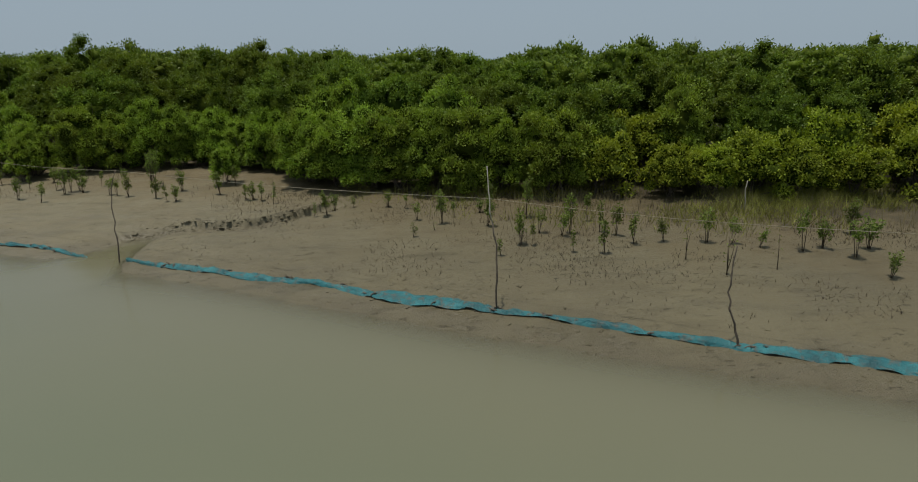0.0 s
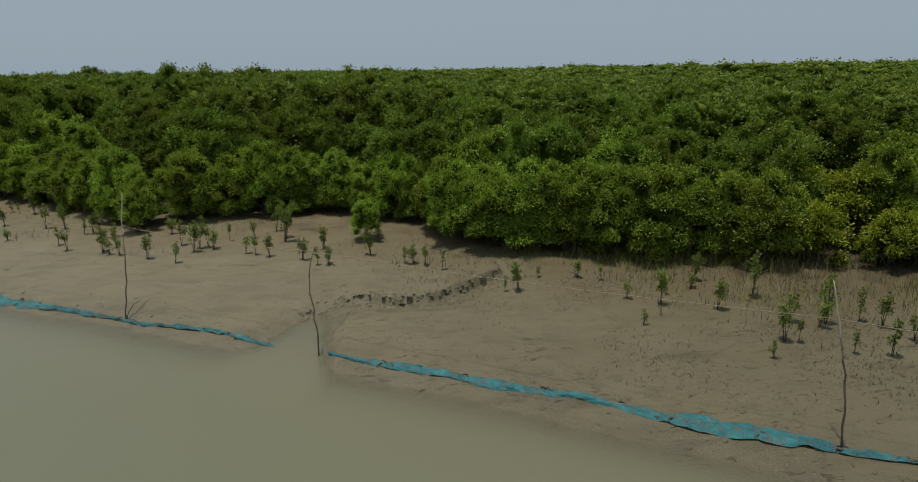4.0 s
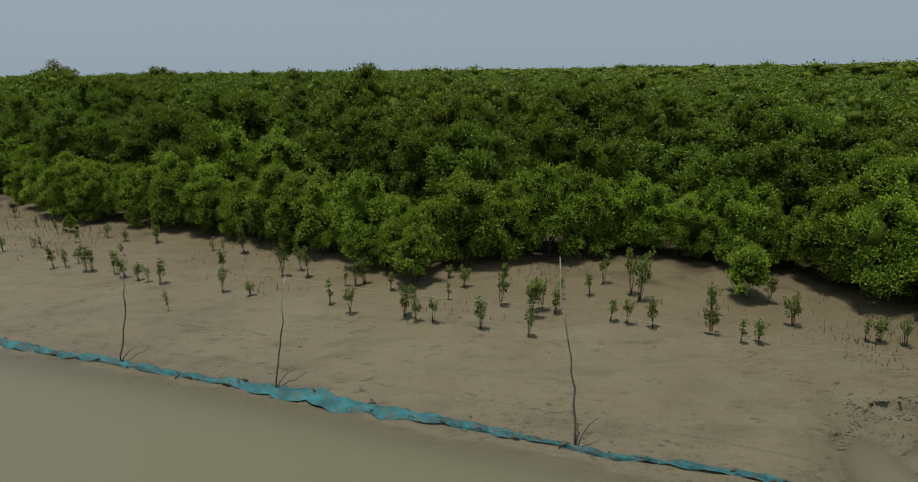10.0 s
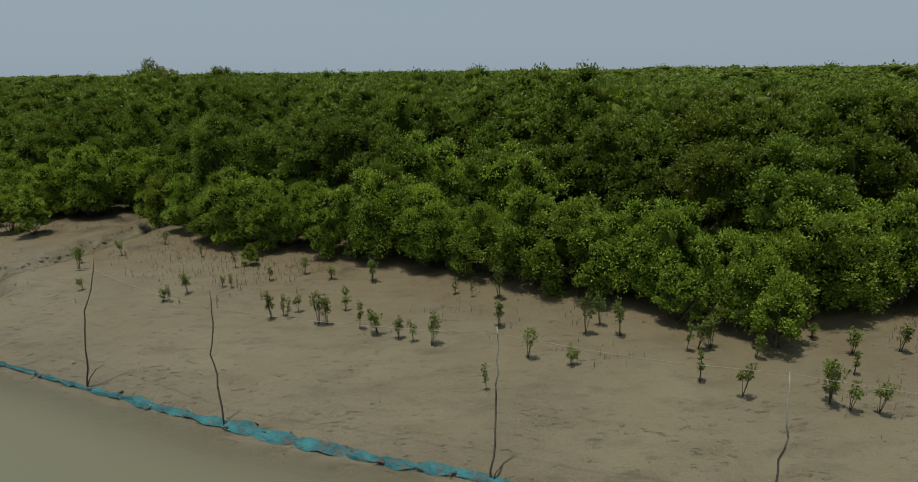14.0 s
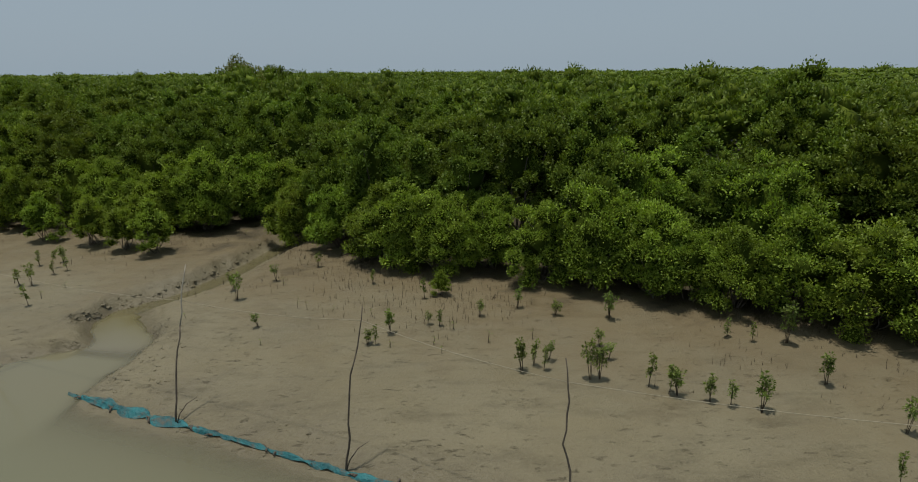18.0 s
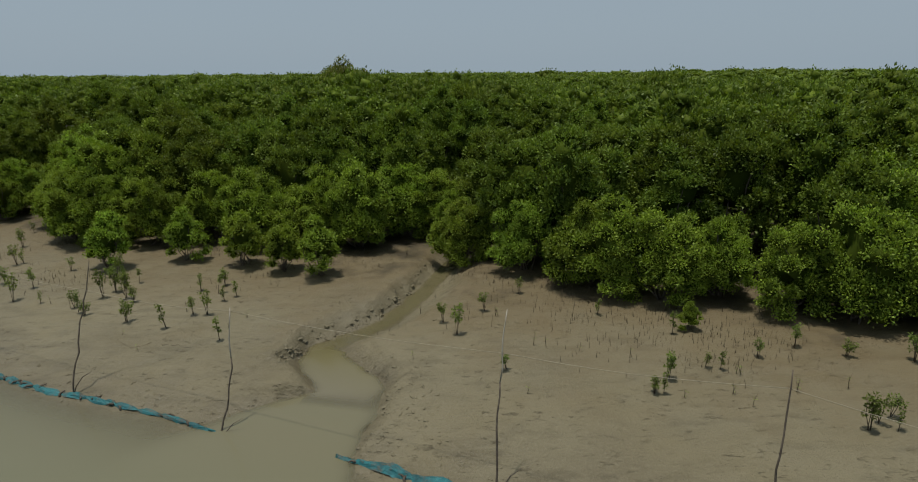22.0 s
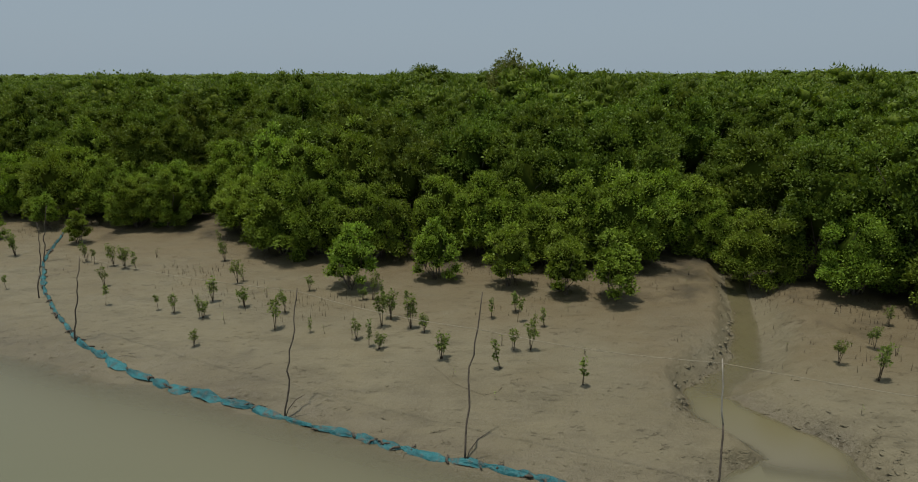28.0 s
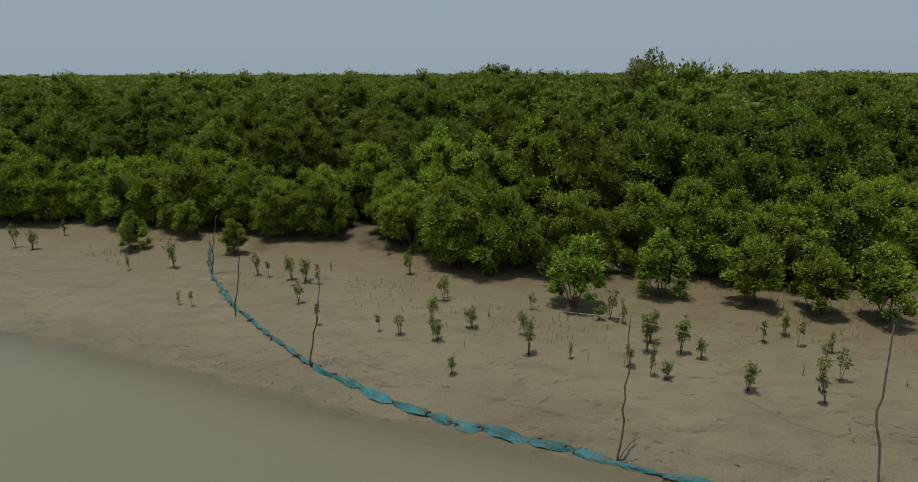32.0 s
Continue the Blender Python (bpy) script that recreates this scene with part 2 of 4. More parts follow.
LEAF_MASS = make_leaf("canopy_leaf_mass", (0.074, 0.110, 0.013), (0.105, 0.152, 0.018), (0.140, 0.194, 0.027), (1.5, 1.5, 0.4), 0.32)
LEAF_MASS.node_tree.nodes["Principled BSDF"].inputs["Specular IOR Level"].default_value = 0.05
CORE_SHADE.node_tree.nodes["Principled BSDF"].inputs["Specular IOR Level"].default_value = 0.0
STEM = make_bark("brown_stem", (0.050, 0.036, 0.020), (0.095, 0.070, 0.042), 20)
POLE = make_bark("weathered_pole_wood", (0.042, 0.032, 0.023), (0.135, 0.108, 0.080), 11)
POLE_PALE = make_bark("bare_pale_wood", (0.24, 0.21, 0.165), (0.40, 0.37, 0.31), 14)
LEAF_SAPLING = make_leaf("sapling_leaf", (0.088, 0.124, 0.025), (0.142, 0.192, 0.038), (0.225, 0.280, 0.080), (1.4, 1.5, 0.6), 0.1)
ROOT = make_bark("breathing_root_bark", (0.055, 0.040, 0.024), (0.10, 0.075, 0.046), 6)
STALK = make_bark("dry_stalk", (0.15, 0.12, 0.05), (0.25, 0.21, 0.09), 12)
NET = make_net()
ROPE = make_bark("pale_cord", (0.26, 0.23, 0.16), (0.35, 0.31, 0.22), 30)

# ---- helpers for meshes ----
rng = np.random.default_rng(7)


def mesh_from(name, verts, faces, material, smooth=False):
    me = bpy.data.meshes.new(name)
    me.from_pydata(np.asarray(verts, float), [], np.asarray(faces, int) if not isinstance(faces, list) else faces)
    me.materials.append(material)
    if smooth:
        me.polygons.foreach_set("use_smooth", np.ones(len(me.polygons), bool))
    me.update()
    return me


def leaf_mesh(name, verts, quads, tris, material, inner=None):
    """A mesh of many leaves and the triangles of the mass inside, filled at once."""
    me = bpy.data.meshes.new(name)
    nq, nt, k = len(quads), len(tris), np.asarray(quads).shape[1]
    me.vertices.add(len(verts))
    me.vertices.foreach_set("co", np.asarray(verts, np.float32).ravel())
    me.loops.add(nq * k + nt * 3)
    me.loops.foreach_set("vertex_index", np.concatenate([np.asarray(quads).ravel(), np.asarray(tris).ravel()]).astype(np.int32))
    me.polygons.add(nq + nt)
    me.polygons.foreach_set("loop_start", np.concatenate([np.arange(nq) * k, nq * k + np.arange(nt) * 3]).astype(np.int32))
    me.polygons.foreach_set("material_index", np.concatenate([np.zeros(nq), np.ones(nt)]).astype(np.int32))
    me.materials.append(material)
    me.materials.append(inner or CORE_SHADE)
    me.update(calc_edges=True)
    return me


def part(name, me, parent=None, label=""):
    ob = new(name, me)
    ob.parent = parent
    return tagged(ob, label)


class Shape:
    """Collects tubes and lumps into one mesh."""

    def __init__(self):
        self.v, self.f = [], []

    def tube(self, pts, radii, sides=5):
        pts = [Vector(p) for p in pts]
        base = len(self.v)
        for i, p in enumerate(pts):
            d = (pts[min(i + 1, len(pts) - 1)] - pts[max(i - 1, 0)]).normalized()
            a = d.cross(Vector((0.31, 0.92, 0.17))).normalized()
            b = d.cross(a)
            for k in range(sides):
                w = 2 * math.pi * k / sides
                self.v.append(p + (a * math.cos(w) + b * math.sin(w)) * radii[i])
        for i in range(len(pts) - 1):
            for k in range(sides):
                q = base + i * sides
                self.f.append((q + k, q + (k + 1) % sides, q + sides + (k + 1) % sides, q + sides + k))
        self.f.append(tuple(range(base + (len(pts) - 1) * sides, base + len(pts) * sides)))
        self.f.append(tuple(reversed(range(base, base + sides))))

    def mesh(self, name, material, smooth=True):
        return mesh_from(name, [tuple(v) for v in self.v], self.f, material, smooth)


def value_noise(x, y, seed=0):
    """Smooth noise from 0 to 1 on arrays."""
    xi, yi = np.floor(x).astype(np.int64), np.floor(y).astype(np.int64)
    fx, fy = x - xi, y - yi
    fx, fy = fx * fx * (3 - 2 * fx), fy * fy * (3 - 2 * fy)

    def h(i, j):
        k = (i * 374761393 + j * 668265263 + seed * 974634777) & 0x7FFFFFFF
        k = ((k ^ (k >> 13)) * 1274126177) & 0x7FFFFFFF
        return ((k ^ (k >> 16)) & 0xFFFF) / 65535.0
    return (h(xi, yi) * (1 - fx) + h(xi + 1, yi) * fx) * (1 - fy) + (h(xi, yi + 1) * (1 - fx) + h(xi + 1, yi + 1) * fx) * fy


def fbm(x, y, scale, octaves=4, seed=0):
    s, a, tot = 0.0, 1.0, 0.0
    for o in range(octaves):
        s = s + a * (value_noise(x * scale + 17.3 * o, y * scale - 9.1 * o, seed + o) - 0.5)
        tot += a
        a, scale = a * 0.5, scale * 2.03
    return s / tot


def near_line(line, x, y):
    """For points: distance to a polyline, the side (+: left of its way) and the fraction of index along it."""
    best = np.full(x.shape, 1e9)
    side, at = np.zeros(x.shape), np.zeros(x.shape)
    for i, (a, b) in enumerate(zip(line[:-1], line[1:])):
        dx, dy = b[0] - a[0], b[1] - a[1]
        t = np.clip(((x - a[0]) * dx + (y - a[1]) * dy) / (dx * dx + dy * dy), 0, 1)
        vx, vy = x - a[0] - t * dx, y - a[1] - t * dy
        r = np.hypot(vx, vy)
        m = r < best
        best[m] = r[m]
        side[m] = np.sign(dy * vx - dx * vy)[m]
        at[m] = (i + t)[m]
    return best, side, at


# ---- plan: shore, forest edge, creeks ----
SHORE = [(60, -14), (10, 8.0), (5, 10.0), (0.7, 12.0), (-4, 14.3), (-9.2, 16.35), (-15.7, 19.0), (-22.2, 21.5), (-26.7, 23), (-32.2, 24.95), (-36.2, 26.7),
         (-40.1, 28.4), (-45.85, 30.65), (-49.95, 32.25), (-53.8, 33.8), (-58.2, 35.6), (-64, 38), (-70, 40.3), (-85, 46), (-150, 70), (-900, 340)]
EDGE = [(900, -330), (60, 2), (24, 16.5), (14, 19.3), (9.6, 19.5), (6, 20.3), (2.3, 21.1), (-1, 22.3), (-3.5, 22.9), (-6, 24.4), (-7.6, 26.8), (-9, 28.0), (-11.5, 28.8),
        (-14.8, 29.0), (-16, 29.0), (-18, 28.4), (-19.5, 28.0), (-21.4, 29.2), (-23.5, 30.5), (-26, 32.3), (-28.2, 32.8), (-30, 34.2), (-32, 35.4), (-34.5, 35.5)]
EDGE += [(-36, 36.2), (-37.5, 37.8), (-39.5, 38.4), (-40.9, 38.6), (-40.4, 41), (-41.5, 43.6), (-43.8, 43.0), (-44.4, 41.5), (-47, 41.8), (-51, 43.1),
         (-54, 42.2), (-56.5, 43.3), (-58.0, 44.8), (-59.3, 46.4), (-60.2, 48.8), (-60.8, 50.3), (-62.1, 50.5), (-62.2, 48.8), (-62.4, 47.0), (-63.3, 46.4), (-64.2, 46.8), (-66, 48.6), (-68, 48.7), (-72.5, 50.2), (-77, 50.3), (-90, 54.5), (-150, 78), (-900, 360)]
# x, y, half width, bed height
CREEK_SMALL = [(-10.5, 15.2, 0.6, -0.30), (-10.3, 17.2, 0.30, -0.14), (-10.25, 18.4, 0.18, -0.09), (-10.0, 19.3, 0.08, -0.02), (-9.7, 20.0, 0.06, 0.14), (-9.3, 20.5, 0.1, 0.45)]
CREEK_LARGE = [(-44.9, 28.6, 1.3, -0.5), (-44.2, 30.6, 0.85, -0.30), (-43.6, 31.6, 0.60, -0.22), (-43.4, 32.5, 0.42, -0.16), (-43.9, 33.3, 0.36, -0.13), (-44.4, 34.1, 0.32, -0.09), (-44.5, 34.8, 0.26, -0.04), (-43.9, 35.4, 0.18, 0.06),
               (-42.95, 36.3, 0.12, 0.13), (-42.4, 37.4, 0.10, 0.19), (-41.9, 38.8, 0.12, 0.26), (-41.0, 41.5, 0.2, 0.38), (-40.2, 44, 0.3, 0.60), (-39, 49, 0.6, 0.8)]
# crumbling lips: x, y, drop on the right-hand side of the way
LIP_SMALL = [(-12.3, 18.7, 0.0), (-11.3, 19.0, 0.05), (-10.7, 19.1, 0.09), (-10.1, 19.6, 0.17), (-9.8, 20.3, 0.24), (-9.1, 20.05, 0.24), (-8.0, 19.8, 0.20), (-7.3, 19.75, 0.17), (-6.2, 20.5, 0.22), (-5.3, 21.3, 0.24),
             (-4.75, 21.9, 0.20), (-4.9, 22.5, 0.12), (-5.8, 22.8, 0.09), (-7.0, 23.6, 0.07), (-7.8, 25.2, 0.06), (-8.8, 27.6, 0.0)]
LIP_LARGE = [(-45.9, 32.6, 0.0), (-45.55, 33.6, 0.07), (-45.2, 34.5, 0.15), (-44.7, 35.25, 0.20), (-43.9, 35.75, 0.20), (-43.3, 36.35, 0.22), (-42.65, 38.1, 0.26), (-41.9, 39.8, 0.26), (-41.0, 42.3, 0.2), (-40.4, 44.5, 0.0)]


def inland(x, y):
    r, s, _ = near_line(SHORE, np.asarray(x, float), np.asarray(y, float))
    return r * s


def in_forest(x, y):
    r, s, _ = near_line(EDGE, np.asarray(x, float), np.asarray(y, float))
    return r * s


def ground_height(x, y, rough=1.0):
    x, y = np.asarray(x, float), np.asarray(y, float)
    d = inland(x, y)
    d = d + 0.7 * fbm(x, y, 0.22, 3, 5) * np.clip((d + 3) / 4, 0.3, 1) + 0.45 * np.clip((x + 13) / 9, 0, 1) * np.clip(1 - d / 3, 0, 1)
    z = np.interp(d, [-60, -20, -3.0, -0.15, 0.5, 2, 4, 6, 10, 14, 40], [-3, -2, -0.33, 0.0, 0.12, 0.33, 0.45, 0.58, 0.80, 0.9, 1.0])
    land = np.clip((d + 0.8) / 1.0, 0, 1)
    z = z + rough * land * (0.09 * fbm(x, y, 0.6, 3, 11) + 0.085 * fbm(x * 0.6 + y * 0.25, y * 1.2 - x * 0.4, 2.1, 3, 23))
    for lip, wide in ((LIP_SMALL, 1.3), (LIP_LARGE, 1.5)):
        c = np.array(lip)
        r, s, at = near_line([p[:2] for p in lip], x, y)
        drop = np.interp(at, np.arange(len(c)), c[:, 2])
        q = r * s + 0.34 * fbm(x, y, 1.9, 2, 43) + 0.16 * fbm(x, y, 5.5, 2, 47)
        down = 1.35 * np.clip(q / 0.09, 0, 1) * (1 - np.clip((q - 0.35) / wide, 0, 1)) ** 1.5
        broken = np.clip(1 - np.abs(q - 0.12) / 0.30, 0, 1) * np.clip(drop / 0.1, 0, 1)
        z = z - drop * down + rough * broken * (0.16 * fbm(x, y, 4.5, 2, 53))
    for creek in (CREEK_SMALL, CREEK_LARGE):
        c = np.array(creek)
        r, s, at = near_line([p[:2] for p in creek], x, y)
        k = np.arange(len(c))
        half, bed = np.interp(at, k, c[:, 2]), np.interp(at, k, c[:, 3])
        r = r + (0.24 * fbm(x, y, 1.1, 3, 31) + 0.16 * fbm(x, y, 3.6, 2, 37)) * np.clip(at, 0, 1)
        bank = np.where(s > 0, 1.3, 0.8) + np.where(s > 0, -0.5, 1.1) * np.clip(1 - at / 4.5, 0, 1)
        t = np.clip((r - half) / bank, 0, 1)
        t = t * t * (3 - 2 * t)
        z = np.maximum(np.where(z > bed, bed + (z - bed) * t, z), bed - 2 * t - 9 * (at <= 0))
    return z


def gz(x, y):
    return float(ground_height(np.array([x]), np.array([y]), 1.0)[0])


# ---- ground and water ----
def build_ground():
    def axis(a, b, finer, far, step=0.23, fine=0.075):
        mid, p = [], a
        while p < b:
            mid.append(p)
            p += fine if any(lo < p < hi for lo, hi in finer) else step
        out, w = [], step
        while p < b + far:
            out.append(p)
            w *= 1.35
            p += w
        low, w, p = [], step, a
        while p > a - far:
            w *= 1.35
            p -= w
            low.append(p)
        return np.concatenate([low[::-1], mid, out])
    xs, ys = axis(-79, 14, ((-12.3, -4.2), (-46.2, -40.0)), 3500), axis(8, 50, ((17.8, 23.2), (31.0, 43.0)), 3500)
    X, Y = np.meshgrid(xs, ys)
    Z = ground_height(X.ravel(), Y.ravel())
    v = np.column_stack([X.ravel(), Y.ravel(), Z])
    nx, ny = len(xs), len(ys)
    i = (np.arange(ny - 1)[:, None] * nx + np.arange(nx - 1)[None]).ravel()
    f = np.column_stack([i, i + 1, i + nx + 1, i + nx])
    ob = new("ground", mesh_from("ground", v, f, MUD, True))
    tagged(ob, "smooth grey-brown tidal mud bank with shallow ripples and gullies", "mud bank", kind="structure")


build_ground()


def water_sheet(name, X, Y, Z, material, label, thin=1.0):
    """A grid of water whose vertices know how deep it is under them."""
    ny, nx = X.shape
    v = np.column_stack([X.ravel(), Y.ravel(), Z.ravel()])
    i = (np.arange(ny - 1)[:, None] * nx + np.arange(nx - 1)[None]).ravel()
    me = mesh_from(name, v, np.column_stack([i, i + 1, i + nx + 1, i + nx]), material, True)
    deep = me.attributes.new("depth", "FLOAT", "POINT")
    deep.data.foreach_set("value", (np.clip(v[:, 2] - ground_height(v[:, 0], v[:, 1]), 0, 3) * thin).astype(np.float32))
    tagged(new(name, me), label, "water", kind="structure")


def build_water():
    far = np.array([-3600, -1200, -400, -160.0])
    xs = np.concatenate([far, np.arange(-84, 16, 0.32), [24, 40, 80, 200, 600, 3600]])
    ys = np.concatenate([far, [-60, -20, -5, 2], np.arange(6, 42, 0.27), [50, 70, 150, 500, 3600]])
    X, Y = np.meshgrid(xs, ys)
    water_sheet("water", X, Y, np.zeros(X.shape), WATER, "calm opaque olive-brown silty river water")


build_water()


def build_rill():
    """Shallow brown water standing in the gully of the large creek."""
    key = np.array([(*p[:2], p[3] + 0.03) for p in CREEK_LARGE[2:13]])
    t = np.linspace(0, len(key) - 1, 60)
    line = np.column_stack([np.interp(t, np.arange(len(key)), key[:, k]) for k in range(3)])
    for _ in range(6):
        line[1:-1] = (line[:-2] + line[2:] + 2 * line[1:-1]) / 4
    d = np.gradient(line[:, :2], axis=0)
    d /= np.linalg.norm(d, axis=1, keepdims=True)
    half = np.interp(t, np.arange(11), [0.9, 0.9, 0.9, 0.85, 0.75, 0.6, 0.5, 0.4, 0.35, 0.3, 0.2])
    o = np.linspace(-1, 1, 15)
    X = line[:, None, 0] - d[:, None, 1] * half[:, None] * o
    Y = line[:, None, 1] + d[:, None, 0] * half[:, None] * o
    Z = np.maximum(line[:, None, 2] + 0 * o, 0.012)
    water_sheet("water_rill", X, Y, Z, BROWN_WATER, "shallow olive-brown trickle of water in the muddy gully", np.repeat(np.clip(np.arange(60) / 6, 0, 1) ** 2, 15))


build_rill()


# ---- trees ----
def leaves(P, D, N, L, W, plain=False):
    """One folded four-cornered leaf at each P, along D, facing N; far off, a plain three-cornered one."""
    D = D / np.linalg.norm(D, axis=1, keepdims=True)
    S = np.cross(D, N)
    S = S / (np.linalg.norm(S, axis=1, keepdims=True) + 1e-9)
    N = np.cross(S, D)
    L, W = L[:, None], W[:, None]
    if plain:
        v = np.stack([P - S * W * 0.55, P + S * W * 0.55, P + D * L], 1).reshape(-1, 3)
        return v, np.arange(len(P) * 3).reshape(-1, 3)
    a = P
    b = P + D * L * 0.5 + S * W * 0.5 + N * W * 0.22
    c = P + D * L - N * L * 0.12
    d = P + D * L * 0.5 - S * W * 0.5 + N * W * 0.22
    v = np.stack([a, b, c, d], 1).reshape(-1, 3)
    f = np.arange(len(P) * 4).reshape(-1, 4)
    return v, f


def unit(r, k):
    q = r.normal(size=(k, 3))
    return q / np.linalg.norm(q, axis=1, keepdims=True)


def crown_points(r, clumps, radius, low, high, tuft, least=-0.5):
    """Centres of leaf clumps over an uneven dome from height low to high."""
    k = np.arange(clumps) + 0.5
    z = 1 - (1 - least) * k / clumps
    a = k * 2.39996 + r.uniform(0, 6.28) + r.normal(0, 0.25, clumps)
    z = np.clip(z + r.normal(0, 0.09, clumps), least, 1)
    q = np.sqrt(1 - z * z)
    u = np.column_stack([q * np.cos(a), q * np.sin(a), z])
    lump = 1 + 0.20 * np.sin(2.0 * a + r.uniform(0, 6)) + 0.14 * np.sin(3.0 * a + r.uniform(0, 6))
    rad = r.uniform(0.66, 1.10, clumps) * (1 + (lump - 1) * q)
    base = low + (high - low) * 0.36
    up, down = high - tuft * 0.8 - base, base - low
    p = u * np.array([radius - tuft * 0.5, radius - tuft * 0.5, 1.0]) * rad[:, None]
    p[:, 2] = np.where(u[:, 2] > 0, p[:, 2] * up, p[:, 2] / max(-least, 0.1) * down * 0.9) + base
    return p, u


G = (1 + 5 ** 0.5) / 2
ICO_V = np.array([(-1, G, 0), (1, G, 0), (-1, -G, 0), (1, -G, 0), (0, -1, G), (0, 1, G), (0, -1, -G), (0, 1, -G), (G, 0, -1), (G, 0, 1), (-G, 0, -1), (-G, 0, 1)]) / math.hypot(1, G)
ICO_F = np.array([(0, 11, 5), (0, 5, 1), (0, 1, 7), (0, 7, 10), (0, 10, 11), (1, 5, 9), (5, 11, 4), (11, 10, 2), (10, 7, 6), (7, 1, 8), (3, 9, 4), (3, 4, 2), (3, 2, 6), (3, 6, 8), (3, 8, 9), (4, 9, 5), (2, 4, 11), (6, 2, 10), (8, 6, 7), (9, 8, 1)])


def finer(v, f):
    """Each triangle of a ball split into four."""
    v, out, mid = [tuple(p) for p in v], [], {}

    def half(i, j):
        k = (min(i, j), max(i, j))
        if k not in mid:
            p = np.array(v[i]) + np.array(v[j])
            mid[k] = len(v)
            v.append(tuple(p / np.linalg.norm(p)))
        return mid[k]
    for i, j, k in f:
        x, y, z = half(i, j), half(j, k), half(k, i)
        out += [(i, x, z), (j, y, x), (k, z, y), (x, y, z)]
    return np.array(v), np.array(out)


FINE_V, FINE_F = finer(ICO_V, ICO_F)


def make_crown(r, clumps, per, radius, low, high, size, tuft, least=-0.5, core=0.62, fine=True, spiky=(0.55, 1.25), plain=False):
    """Leaf clumps: small leaves over solid cores, darkened as inner shade except in build_woods."""
    c, u = crown_points(r, clumps, radius, low, high, tuft, least)
    k = len(c)
    big = tuft * r.uniform(0.7, 1.22, k)
    cc, uu = np.repeat(c, per, 0), np.repeat(u, per, 0)
    q = unit(r, k * per)
    z = 1 - 1.55 * r.uniform(0, 1, k * per)
    q[:, :2] *= (np.sqrt(1 - z * z) / (np.hypot(q[:, 0], q[:, 1]) + 1e-6))[:, None]
    q[:, 2] = z
    flat = np.array([1.0, 1.0, 0.92])
    P = cc + q * flat * (0.58 + 0.60 * r.uniform(0, 1, (k * per, 1)) ** 1.2) * np.repeat(big, per)[:, None]
    D = q * 0.55 + uu * 0.25 + unit(r, k * per) * 0.7 + np.array([0, 0, 0.4])
    N = np.array([0, 0, 0.45]) + 0.6 * q + 0.2 * uu + 0.60 * unit(r, k * per)
    L = size * r.uniform(0.7, 1.3, k * per)
    v, f = leaves(P, D, N, L, L * r.uniform(0.48, 0.66, k * per), plain)
    bv, bf = (FINE_V, FINE_F) if fine else (ICO_V, ICO_F)
    n = len(bv)
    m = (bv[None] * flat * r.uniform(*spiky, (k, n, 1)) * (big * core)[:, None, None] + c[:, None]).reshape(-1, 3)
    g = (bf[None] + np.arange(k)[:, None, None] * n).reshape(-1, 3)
    # solid heart of the crown, coloured like the cores
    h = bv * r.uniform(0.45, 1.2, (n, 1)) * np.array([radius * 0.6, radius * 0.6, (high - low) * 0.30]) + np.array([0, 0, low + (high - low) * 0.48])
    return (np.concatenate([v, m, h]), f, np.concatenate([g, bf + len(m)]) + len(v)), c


def make_stems(r, tops, count, thick, sides=5):
    sh = Shape()
    order = r.permutation(len(tops))
    for i in range(count):
        goal = Vector(tops[order[i % len(tops)]])
        foot = Vector((r.normal() * 0.12, r.normal() * 0.12, -0.06))
        knee = Vector((goal.x * 0.35 + r.normal() * 0.12, goal.y * 0.35 + r.normal() * 0.12, goal.z * 0.42))
        bend = (knee + goal) / 2 + Vector((r.normal() * 0.1, r.normal() * 0.1, 0.1))
        t = thick * r.uniform(0.7, 1.2)
        sh.tube([foot, (foot + knee) / 2 + Vector((r.normal() * 0.05, r.normal() * 0.05, 0)), knee, bend, goal], [t, t * 0.85, t * 0.7, t * 0.45, t * 0.15], sides)
        for _ in range(2):
            g = Vector(tops[r.integers(len(tops))])
            if (g - bend).length < 1.8 and g.z > knee.z:
                sh.tube([knee, (knee + g) / 2 + Vector((0, 0, 0.08)), g], [t * 0.5, t * 0.3, t * 0.08], 4)
    return sh


def tree_kind(seed, name, label, leaf, clumps, per, radius, low, high, size, tuft, stems, thick, least=-0.5):
    r = np.random.default_rng(seed)
    root = new(name)
    root.empty_display_size = 0.3
    (v, f, g), tops = make_crown(r, clumps, per, radius, low, high, size, tuft, least)
    part("trunk", make_stems(r, tops, stems, thick).mesh("trunk", BARK), root)
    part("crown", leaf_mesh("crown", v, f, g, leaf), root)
    return tagged(root, label, "mangrove tree", "mangrove trees of the forest edge")


